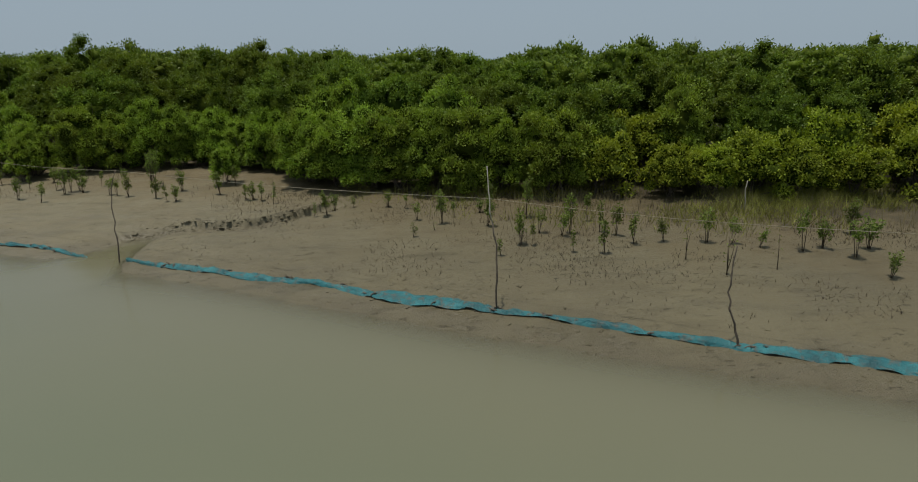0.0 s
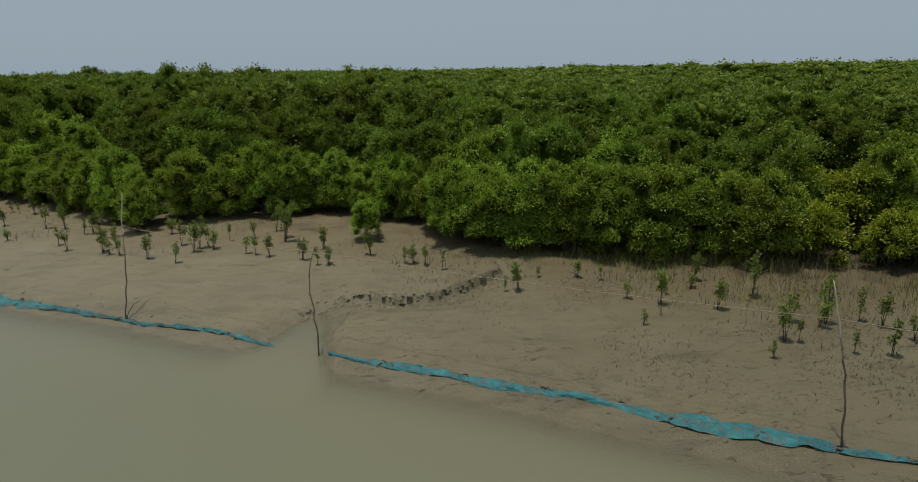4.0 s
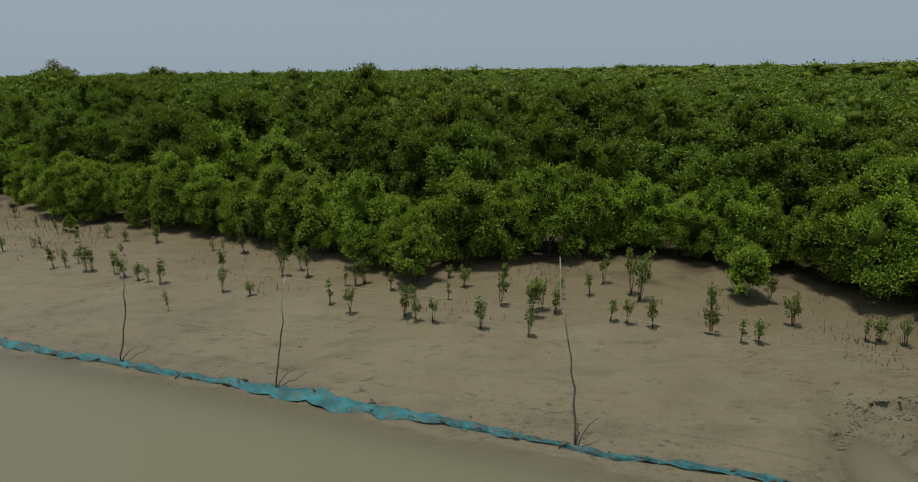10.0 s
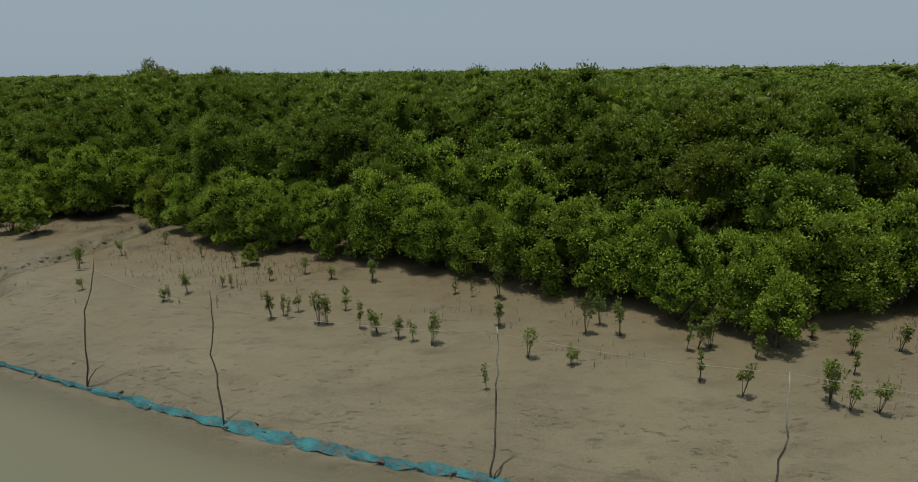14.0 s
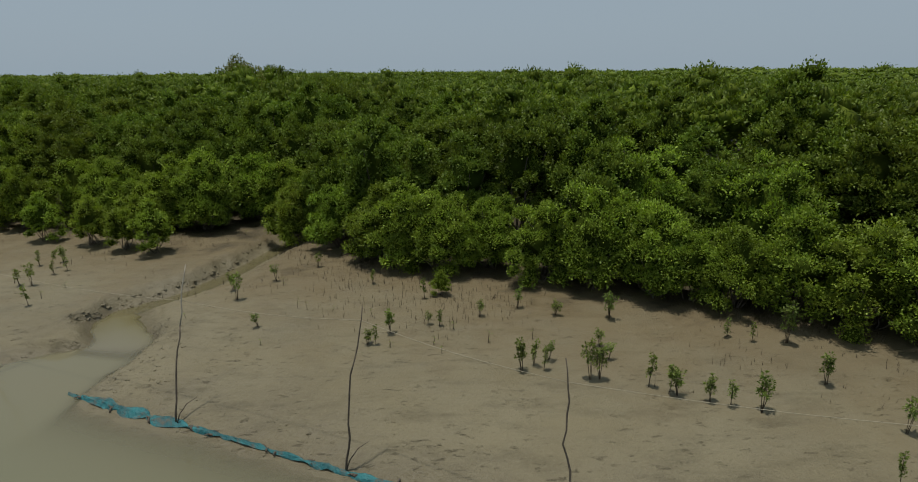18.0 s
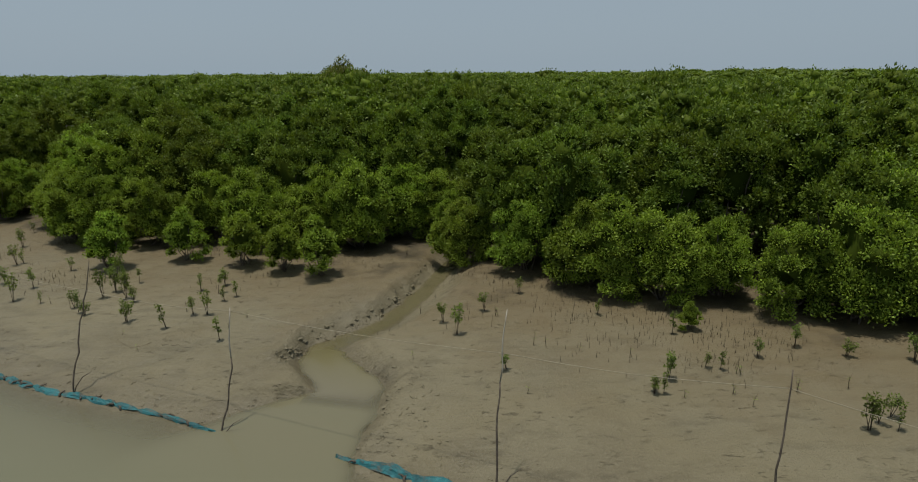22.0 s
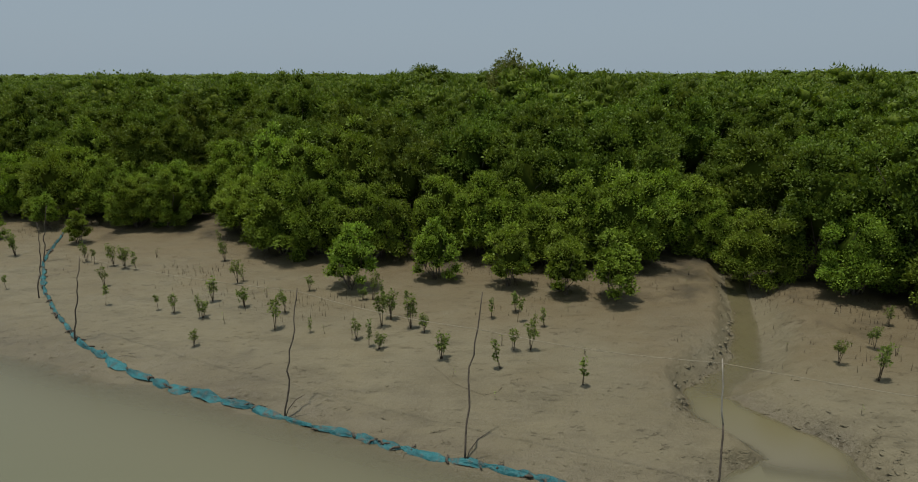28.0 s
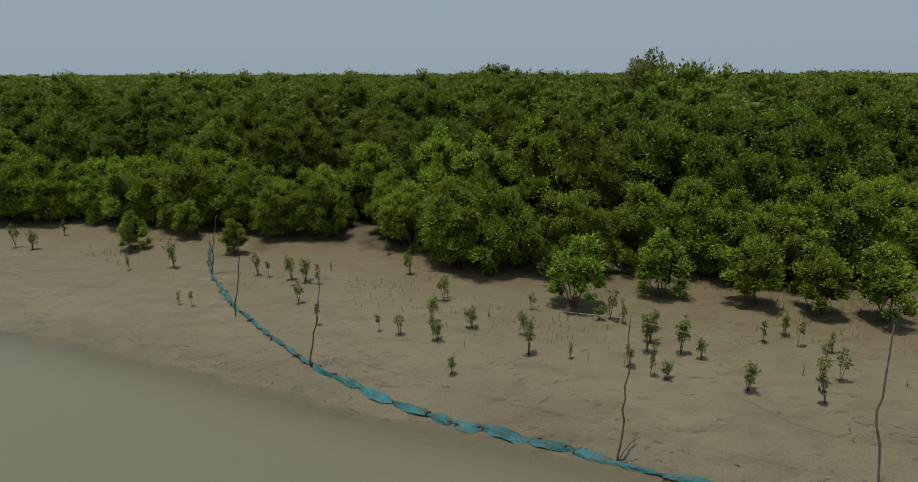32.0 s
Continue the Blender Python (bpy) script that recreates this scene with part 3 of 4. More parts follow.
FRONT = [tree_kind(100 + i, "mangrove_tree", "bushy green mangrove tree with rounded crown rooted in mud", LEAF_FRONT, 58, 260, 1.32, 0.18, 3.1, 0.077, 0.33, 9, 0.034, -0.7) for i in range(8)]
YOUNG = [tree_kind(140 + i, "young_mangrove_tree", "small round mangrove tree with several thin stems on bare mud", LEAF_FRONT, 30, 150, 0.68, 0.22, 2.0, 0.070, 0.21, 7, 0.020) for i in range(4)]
LIGHT = [tree_kind(160 + i, "mangrove_tree", "pale yellow-green mangrove bush standing among tall grass", LEAF_LIGHT, 32, 180, 1.15, 0.35, 2.5, 0.092, 0.34, 6, 0.03) for i in range(3)]
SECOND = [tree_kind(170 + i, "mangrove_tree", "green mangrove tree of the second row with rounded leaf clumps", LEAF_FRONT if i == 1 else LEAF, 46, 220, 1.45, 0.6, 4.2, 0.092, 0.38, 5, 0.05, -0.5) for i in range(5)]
INNER = [tree_kind(180 + i, "mangrove_tree", "tall dense dark-green mangrove tree inside the forest", LEAF, 42, 170, 1.48, 1.3, 5.7, 0.114, 0.41, 4, 0.07, -0.5) for i in range(6)]


def in_reach(x, y):
    """Land that lies along the flight, with a margin."""
    return (x > -62 - 0.8 * (y - 23)) & (x < 0.8 * y + 4)


# an open strip of mud that runs into the forest
BAY = [(-60.7, 45.5), (-61.0, 47.5), (-61.3, 49.2)]


def in_gully(x, y, wide):
    """In the open strip, or near the bed of the large creek up to where the crowns close over it."""
    r, _, at = near_line([p[:2] for p in CREEK_LARGE], np.array([x]), np.array([y]))
    if r[0] < wide and at[0] < 10.5:
        return True
    r, _, at = near_line(BAY, np.array([x]), np.array([y]))
    return bool(r[0] < wide)


placed = set()
trees_at = []


def plant(kind, x, y, scale, turn, stretch=1.0):
    m = Matrix.Translation((x, y, gz(x, y) - 0.03)) @ pose(0, 0, 0, 0, 0, turn)
    if kind.name not in placed:
        placed.add(kind.name)
        kind.matrix_basis = m
        return kind
    return copy_thing(kind, m @ Matrix.Diagonal((scale, scale, scale * stretch, 1)))


def spread(xs, ys, gap, test):
    """Dart throwing over a jittered grid."""
    out = []
    for x in np.arange(xs[0], xs[1], gap):
        for y in np.arange(ys[0], ys[1], gap):
            out.append((x + rng.uniform(-0.42, 0.42) * gap, y + rng.uniform(-0.42, 0.42) * gap))
    out = np.array(out)
    return out[test(out[:, 0], out[:, 1])]


# single young trees in front of the forest
SINGLE = [(-45.5, 39.2, 1.75), (-46.9, 39.8, 1.8), (-48.5, 40.4, 1.9), (-50.9, 41.15, 2.0), (-53.5, 40.5, 2.05), (-9.7, 25.4, 1.8), (-19.4, 27.3, 1.9), (-34.6, 34.4, 0.8),
          (-21.3, 28.8, 1.6), (-68.0, 48.0, 1.7), (-65.3, 45.8, 1.3), (-69.5, 46.6, 1.5)]
for i, (x, y, h) in enumerate(SINGLE):
    s = h / 2.0
    plant(YOUNG[i % 4], x, y, s, rng.uniform(0, 360))
    trees_at.append((x, y))

# the front row follows the forest edge
edge_pts = []
for a, b in zip(EDGE[2:-2], EDGE[3:-1]):
    n = max(1, round(math.dist(a, b) / 1.2))
    edge_pts += [(a[0] + (b[0] - a[0]) * k / n, a[1] + (b[1] - a[1]) * k / n) for k in range(n)]
row = 0
for x, y in edge_pts:
    if not in_reach(x, y):
        continue
    x, y = x + rng.uniform(-0.35, 0.35), y + rng.uniform(0.5, 1.2)
    if in_gully(x, y, 1.15) or any(math.dist((x, y), p) < 1.02 for p in trees_at):
        continue
    east = 1 - 0.12 * min(max((x + 4) / 8, 0), 1)
    light = x > 3.5
    kinds = LIGHT if light else FRONT
    plant(kinds[row % len(kinds)], x, y, rng.uniform(0.72, 1.05) * (1 if light else east), rng.uniform(0, 360), rng.uniform(0.9, 1.1))
    trees_at.append((x, y))
    row += 1

# the rows behind, taller
count = 0
for x, y in spread((-100, 34), (14, 66), 1.75, lambda x, y: (in_forest(x, y) > 1.7) & (in_forest(x, y) < 8.0) & in_reach(x, y)):
    d = float(in_forest(np.array([x]), np.array([y]))[0])
    if any(math.dist((x, y), p) < 1.25 for p in trees_at) or in_gully(x, y, 1.1):
        continue
    east = 1 - 0.14 * min(max((x + 8) / 14, 0), 1)
    if d < 3.2:
        kinds = LIGHT if x > 3 and count % 2 else SECOND
        plant(kinds[count % len(kinds)], x, y, east * (1.25 if kinds is LIGHT else 1.0) * rng.uniform(0.9, 1.12), rng.uniform(0, 360), rng.uniform(0.95, 1.1))
    else:
        s = 0.80 + 0.045 * min(d - 3.2, 4.0)
        plant(INNER[count % 6], x, y, east * s * rng.uniform(0.86, 1.1), rng.uniform(0, 360), rng.uniform(0.86, 1.1))
    trees_at.append((x, y))
    count += 1


def build_woods():
    """The deep forest behind the edge, joined."""
    r = np.random.default_rng(55)
    V = []
    bands = ((8.0, 18, 2.05, 1.0, 28, 62, 0.142, 0.44), (18, 40, 2.5, 1.12, 19, 48, 0.165, 0.50), (40, 80, 3.6, 1.5, 14, 34, 0.26, 0.58),
             (80, 150, 6.0, 2.2, 9, 24, 0.40, 0.70), (150, 320, 12.0, 4.0, 8, 10, 0.75, 0.80))
    F, T, base = [], [], 0
    for near, far, gap, grow, clumps, per, size, tuft in bands:
        kinds = [make_crown(r, clumps, per, 1.5, 2.6, 5.6, size / grow ** 0.5, tuft, -0.15, 0.66, False, (0.35, 1.45), True)[0] for _ in range(8)]
        wide = 40 + far * 0.9
        pts = spread((-75 - wide, 5 + wide), (0, 60 + far + 30), gap, lambda x, y: (in_forest(x, y) > near) & (in_forest(x, y) < far) & in_reach(x, y))
        for x, y in pts:
            v, f, g = kinds[r.integers(8)]
            w, s = r.uniform(0, 6.28), grow * r.uniform(0.82, 1.2)
            h = r.uniform(0.91, 1.11) + (0.08 if r.uniform() < 0.14 else 0.0) + 0.18 * float(fbm(np.array([x]), np.array([y]), 0.11, 2, 203)[0])
            h += 0.05 * min(max((far - 80) / 60, 0), 1) - 0.09 * min(max((-x - 70) / 15, 0), 1) * (1 if far < 100 else 0)
            h *= 1 - 0.16 * min(max((x + 24) / 20, 0), 1) * (1 if far < 100 else 0)
            c, q = math.cos(w), math.sin(w)
            V.append(np.column_stack([(v[:, 0] * c - v[:, 1] * q) * s + x, (v[:, 0] * q + v[:, 1] * c) * s + y, v[:, 2] * h + 0.97]))
            F.append(f + base)
            T.append(g + base)
            base += len(v)
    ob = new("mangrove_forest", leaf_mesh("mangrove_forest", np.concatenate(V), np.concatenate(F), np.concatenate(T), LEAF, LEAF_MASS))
    tagged(ob, "dense green mangrove forest canopy stretching to the skyline", "forest", kind="stuff")


build_woods()


def emergent(seed, x, y, top, radius, leaf, label, clumps, per, core=0.6, size=0.20):
    r = np.random.default_rng(seed)
    root = new("emergent_tree")
    z = gz(x, y) - 0.05
    (v, f, g), tops = make_crown(r, clumps, per, radius, 4.2, top - z, size, 0.5, -0.6, core)
    part("trunk", make_stems(r, tops, 7, 0.09).mesh("trunk", BARK), root)
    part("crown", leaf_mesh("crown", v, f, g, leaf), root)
    root.matrix_basis = pose(x, y, z)
    tagged(root, label, "tree")


emergent(1, -47.3, 56.2, 8.2, 1.5, LEAF_DRY, "thin pale tree with sparse yellowish crown above the forest", 40, 190, 0.2, 0.125)
emergent(2, -53.9, 85.6, 7.9, 2.2, LEAF, "dark round tree crown standing above the forest", 60, 110, 0.5, 0.16)
emergent(3, -22.2, 55.8, 6.9, 1.5, LEAF, "taller mangrove tree topping the canopy", 50, 150, 0.62, 0.11)

# ---- saplings ----
# x, y, height of each, stretch by stretch along the bank
SAPLINGS_EAST = [(10.4, 16.0, 0.62), (10.2, 14.9, 1.15), (9.5, 13.0, 0.71), (9.5, 14.3, 0.49), (9.1, 15.0, 0.87), (8.5, 14.8, 1.15), (7.6, 15.2, 0.52), (7.4, 13.8, 0.34), (7.0, 15.5, 0.75), (6.5, 15.8, 1.06), 
    (6.1, 13.6, 0.25), (5.5, 14.6, 0.43), (5.4, 16.0, 0.67), (4.6, 16.0, 0.82), (4.3, 16.7, 0.92), (3.9, 17.0, 0.78), (3.8, 18.1, 0.64), (3.7, 15.4, 0.58), (3.1, 17.0, 1.21), (2.9, 15.5, 0.65), 
    (2.8, 16.8, 0.71), (2.2, 17.1, 0.82), (2.0, 18.7, 1.33), (1.9, 16.0, 0.67), (1.6, 16.1, 1.00), (1.0, 15.4, 0.49), (0.9, 20.1, 0.97), (0.8, 18.1, 0.91), (0.6, 19.5, 0.52), (-0.2, 19.2, 0.57)]
SAPLINGS_CREEK_MOUTH = [(-0.6, 18.5, 1.08), (-0.8, 17.8, 0.40), (-1.4, 17.3, 0.49), (-1.4, 19.0, 0.60), (-1.8, 20.4, 0.57), (-2.5, 20.7, 0.60), (-3.7, 20.8, 0.46), (-4.4, 19.8, 0.86), (-4.4, 21.1, 0.73), (-4.8, 19.8, 0.52), 
    (-6.7, 21.7, 0.81), (-7.3, 22.2, 0.72), (-7.7, 22.5, 0.77), (-8.0, 22.6, 0.62), (-9.2, 25.0, 0.88), (-9.3, 23.5, 1.03), (-10.6, 22.6, 0.72), (-11.0, 22.7, 0.66), (-11.1, 24.3, 1.00), (-11.6, 23.1, 0.87), 
    (-12.2, 25.1, 0.44), (-12.8, 25.3, 1.74), (-12.9, 25.8, 1.50), (-12.9, 23.6, 0.84), (-13.5, 26.7, 1.05), (-13.5, 23.9, 0.78), (-13.9, 24.1, 0.68), (-14.1, 25.8, 0.74), (-15.0, 25.6, 0.74), (-15.3, 24.7, 0.85)]
SAPLINGS_BANK_A = [(-15.6, 25.0, 1.03), (-15.9, 24.9, 1.05), (-16.0, 24.6, 1.20), (-16.2, 23.4, 0.82), (-16.6, 26.9, 0.77), (-16.8, 25.3, 1.05), (-17.4, 23.9, 0.91), (-17.8, 26.8, 0.76), (-18.3, 25.9, 0.58), (-18.3, 27.7, 0.48), 
    (-18.7, 24.4, 0.79), (-19.2, 25.2, 0.80), (-19.2, 24.6, 0.74), (-19.5, 24.8, 1.12), (-20.1, 26.8, 0.65), (-21.0, 27.3, 1.02), (-21.1, 25.2, 0.87), (-21.3, 27.3, 0.91), (-21.6, 27.2, 0.79), (-21.8, 25.8, 0.83), 
    (-23.0, 28.2, 1.06), (-23.4, 28.8, 0.95), (-23.9, 28.3, 1.15), (-24.0, 26.6, 0.25), (-24.5, 26.8, 0.56), (-25.5, 27.2, 0.86), (-26.0, 30.8, 1.13), (-26.1, 28.9, 0.80), (-26.6, 25.8, 0.70), (-26.8, 30.9, 0.57)]
SAPLINGS_BANK_B = [(-27.3, 31.2, 0.58), (-27.9, 28.0, 0.88), (-28.4, 28.3, 0.74), (-28.8, 28.4, 0.63), (-29.4, 28.7, 0.76), (-29.6, 28.7, 0.84), (-29.9, 29.0, 0.85), (-30.0, 32.4, 0.89), (-30.5, 30.2, 0.49), (-30.6, 30.8, 0.49), 
    (-30.9, 29.4, 0.90), (-31.1, 29.4, 1.02), (-31.4, 32.7, 0.51), (-31.9, 30.3, 0.56), (-32.1, 29.8, 0.68), (-32.2, 31.3, 0.45), (-32.3, 30.1, 0.82), (-32.4, 33.2, 0.64), (-32.6, 29.9, 0.87), (-33.3, 31.3, 0.44), 
    (-33.5, 32.8, 0.53), (-34.2, 32.1, 0.28), (-34.3, 32.1, 0.36), (-34.5, 30.8, 0.39), (-34.6, 32.3, 0.51), (-34.7, 31.3, 0.28), (-34.9, 32.4, 0.49), (-35.1, 34.2, 0.69), (-35.8, 31.2, 0.26), (-35.9, 32.0, 0.74)]
SAPLINGS_BANK_C = [(-36.2, 31.4, 0.62), (-36.4, 31.4, 0.49), (-36.5, 33.0, 0.41), (-36.8, 35.5, 0.56), (-37.7, 33.4, 0.30), (-38.5, 33.7, 0.40), (-38.8, 33.8, 0.44), (-38.9, 37.1, 0.56), (-39.2, 31.5, 0.25), (-39.6, 32.6, 0.46), 
    (-39.7, 35.6, 0.37), (-40.0, 35.9, 0.63), (-40.8, 34.5, 0.93), (-41.2, 35.3, 0.67), (-41.9, 33.3, 0.27), (-41.9, 36.3, 0.38), (-42.7, 41.1, 0.36), (-43.1, 40.1, 0.27), (-47.0, 38.5, 0.30), (-47.0, 36.0, 0.22), 
    (-47.2, 35.1, 0.37), (-47.3, 34.6, 0.74), (-47.7, 40.1, 0.36), (-47.8, 37.5, 0.58), (-48.1, 37.2, 0.56), (-48.3, 36.3, 0.83), (-48.5, 38.4, 0.63), (-48.5, 37.8, 0.79), (-48.7, 36.3, 0.64), (-49.0, 36.5, 0.43)]
SAPLINGS_POINT = [(-49.1, 35.4, 0.82), (-49.2, 38.1, 0.62), (-49.3, 34.1, 0.24), (-50.2, 35.1, 0.26), (-50.5, 35.9, 0.81), (-51.0, 37.3, 0.55), (-51.4, 37.6, 0.99), (-51.6, 38.9, 0.60), (-52.0, 38.1, 0.98), (-52.1, 36.5, 0.52), 
    (-52.2, 37.7, 0.99), (-52.4, 39.4, 0.78), (-52.4, 36.7, 0.83), (-52.7, 39.6, 0.92), (-52.8, 37.1, 0.62), (-52.9, 37.1, 0.44), (-53.0, 39.6, 0.50), (-53.7, 37.4, 0.35), (-54.1, 37.5, 0.46), (-54.8, 40.3, 0.52), 
    (-55.1, 37.7, 0.96), (-55.1, 38.7, 0.73), (-56.0, 39.9, 0.43), (-56.5, 39.3, 0.73), (-56.7, 38.2, 0.40), (-57.0, 36.9, 0.48), (-57.2, 41.3, 0.65), (-57.3, 41.1, 0.87), (-57.4, 38.5, 0.61), (-57.5, 38.5, 0.76)]
SAPLINGS_WEST = [(-57.6, 39.7, 0.81), (-58.4, 38.9, 0.63), (-58.5, 43.2, 0.79), (-58.9, 42.0, 0.38), (-59.0, 39.1, 0.56), (-59.5, 45.4, 0.65), (-60.8, 39.6, 0.73), (-61.3, 43.9, 0.45), (-61.4, 42.6, 0.74), (-61.7, 41.1, 0.71), 
    (-61.9, 42.8, 0.91), (-62.4, 43.0, 0.85), (-63.3, 43.3, 0.64), (-63.7, 43.5, 0.81), (-64.9, 41.1, 0.54), (-65.3, 45.7, 1.11), (-65.4, 41.2, 0.51), (-67.0, 44.5, 1.08), (-68.5, 44.3, 0.63), (-69.4, 46.1, 1.39), 
    (-69.8, 47.4, 1.18), (-73.5, 48.6, 0.73), (-73.7, 46.9, 0.91), (-74.6, 47.2, 1.03)]
ALL_SAPLINGS = SAPLINGS_EAST + SAPLINGS_CREEK_MOUTH + SAPLINGS_BANK_A + SAPLINGS_BANK_B + SAPLINGS_BANK_C + SAPLINGS_POINT + SAPLINGS_WEST


def sapling_kind(seed, leaf, wide, tufts, stems, low, bare=False):
    """Unit-high sapling: thin stems that fork into twigs, each twig with a tuft of leaves."""
    r = np.random.default_rng(seed)
    root = new("mangrove_sapling")
    root.empty_display_size = 0.1
    P, D, N, L = [], [], [], []
    for s in range(stems):
        a = r.uniform(0, 6.28)
        lean = wide * r.uniform(0.35, 0.8) if stems > 1 else wide * 0.25
        top = Vector((math.cos(a) * lean, math.sin(a) * lean, r.uniform(0.80, 0.96) * (1 if s == 0 else r.uniform(0.7, 1.0))))
        mid = Vector((top.x * 0.35 + r.normal() * 0.025, top.y * 0.35 + r.normal() * 0.025, top.z * 0.45))
        foot = Vector((r.normal() * 0.02, r.normal() * 0.02, -0.05))
        sh = Shape()
        sh.tube([foot, mid, top], [0.012, 0.009, 0.004], 4)
        for k in range(max(1, tufts // stems)):
            t = low + (1 - low) * (k + r.uniform(0.2, 0.8)) / max(1, tufts // stems)
            at = mid.lerp(top, (t - 0.45) / 0.55) if t > 0.45 else foot.lerp(mid, t / 0.45)
            w = r.uniform(0, 6.28)
            out = wide * r.uniform(0.25, 0.75) * (1.15 - 0.55 * t)
            tip = at + Vector((math.cos(w) * out, math.sin(w) * out, out * r.uniform(0.3, 1.0)))
            sh.tube([at, tip], [0.005, 0.003], 3)
            for _ in range(2 if bare else int(r.integers(11, 19))):
                d = Vector(unit(r, 1)[0])
                P.append(tuple(tip + d * 0.03))
                D.append((d.x, d.y, d.z * 0.6 + 0.25))
                N.append((r.normal() * 0.5 + d.x * 0.5, r.normal() * 0.5 + d.y * 0.5, 0.8))
                L.append(r.uniform(0.06, 0.105))
        part("stem", sh.mesh("stem", STEM), root)
    L = np.array(L)
    v, f = leaves(np.array(P), np.array(D), np.array(N), L, L * 0.5)
    part("foliage", mesh_from("foliage", v, f, leaf), root)
    return tagged(root, "knee-high mangrove sapling with glossy green leaves in mud", "sapling", "saplings planted along the mud bank")


SAP = [sapling_kind(300 + i, LEAF_SAPLING, (0.10, 0.17, 0.12, 0.21, 0.13, 0.24, 0.12, 0.19)[i], (8, 15, 10, 20, 11, 24, 9, 16)[i], (1, 3, 2, 4, 2, 5, 1, 3)[i], (0.25, 0.45, 0.3, 0.4, 0.35, 0.3, 0.5, 0.55)[i]) for i in range(8)]
THIN = [sapling_kind(320 + i, LEAF_SAPLING, (0.10, 0.14, 0.12)[i], (5, 6, 4)[i], (2, 3, 1)[i], 0.3, True) for i in range(3)]
for k in THIN:
    tagged(k, "thin nearly leafless mangrove seedling stuck in bare mud")
order = np.random.default_rng(9)
for x, y, h in ALL_SAPLINGS:
    i = int(order.integers(8))
    if h < 0.46:
        kind = THIN[int(order.integers(3))]
    elif h > 0.85:
        kind = SAP[(1, 3, 5, 7)[i % 4]]
    else:
        kind = SAP[i]
    w = 0.36 + 0.50 * min(h, 1.3)
    m = Matrix.Translation((x, y, gz(x, y) - 0.01)) @ pose(0, 0, 0, order.normal() * 4, order.normal() * 4, order.uniform(0, 360))
    if kind.name not in placed:
        placed.add(kind.name)
        kind.matrix_basis = m
    else:
        copy_thing(kind, m @ Matrix.Diagonal((w, w, h * 1.02, 1)))


# ---- breathing roots and grass ----
def spikes(name, pts, heights, radius, bend, material, label, category, seed):
    r = np.random.default_rng(seed)
    n = len(pts)
    z = ground_height(pts[:, 0], pts[:, 1]) - 0.02
    B = np.column_stack([pts, z])
    a = r.uniform(0, 6.28, n)
    V = []
    for k in range(3):
        V.append(B + np.column_stack([np.cos(a + 2.094 * k), np.sin(a + 2.094 * k), np.zeros(n)]) * radius)
    V.append(B + np.column_stack([r.normal(0, bend, n), r.normal(0, bend, n), heights]))
    v = np.stack(V, 1).reshape(-1, 3)
    i = np.arange(n)[:, None] * 4
    f = np.concatenate([i + np.array([0, 1, 3]), i + np.array([1, 2, 3]), i + np.array([2, 0, 3])])
    tagged(new(name, mesh_from(name, v, f, material)), label, category, kind="stuff")


def scatter(n, xs, ys, keep, seed):
    r = np.random.default_rng(seed)
    p = np.column_stack([r.uniform(*xs, n), r.uniform(*ys, n)])
    return p[keep(p[:, 0], p[:, 1], r.uniform(0, 1, n))]


roots = scatter(420000, (-72, 12), (12, 50), lambda x, y, u: (in_forest(x, y) < 0.8) & (in_forest(x, y) > -4.5) & (inland(x, y) > 2.5)
                & (u < 0.36 * np.clip(1 + in_forest(x, y) / 4.5, 0, 1) * np.clip(0.3 + 5.0 * fbm(x, y, 0.33, 3, 77), 0, 1)), 12)
spikes("breathing_roots", roots, np.random.default_rng(3).uniform(0.09, 0.27, len(roots)), 0.009, 0.02, ROOT, "thin brown mangrove breathing roots poking out of the mud", "aerial roots", 4)
stubble = scatter(170000, (-11, 14), (11, 24), lambda x, y, u: (in_forest(x, y) < 0.5) & (in_forest(x, y) > -9.5) & (inland(x, y) > 0.8)
                  & (u < 0.30 * np.clip(1.2 + in_forest(x, y) / 9, 0, 1) * np.clip((x + 10) / 9, 0, 1) * np.clip(0.35 + 4.0 * fbm(x, y, 0.5, 3, 93), 0, 1)), 16)
spikes("mangrove_stubble", stubble, np.random.default_rng(8).uniform(0.02, 0.13, len(stubble)), 0.011, 0.06, ROOT, "short brown shoots and stubble on the mud", "stubble", 9)
blades = scatter(100000, (-6, 26), (12, 24), lambda x, y, u: (in_forest(x, y) < 2.0) & (in_forest(x, y) > -3.6 - 0.12 * x)
                 & (u < np.clip(1 + in_forest(x, y) / 3.8, 0, 1) * np.clip((x + 5) / 11, 0, 1) * np.clip(0.5 + 3.5 * fbm(x, y, 0.4, 3, 91), 0, 1)), 14)
spikes("marsh_grass", blades, np.random.default_rng(6).uniform(0.18, 0.5, len(blades)), 0.009, 0.20, BLADE, "thin olive-green marsh grass at the foot of the trees", "grass", 7)


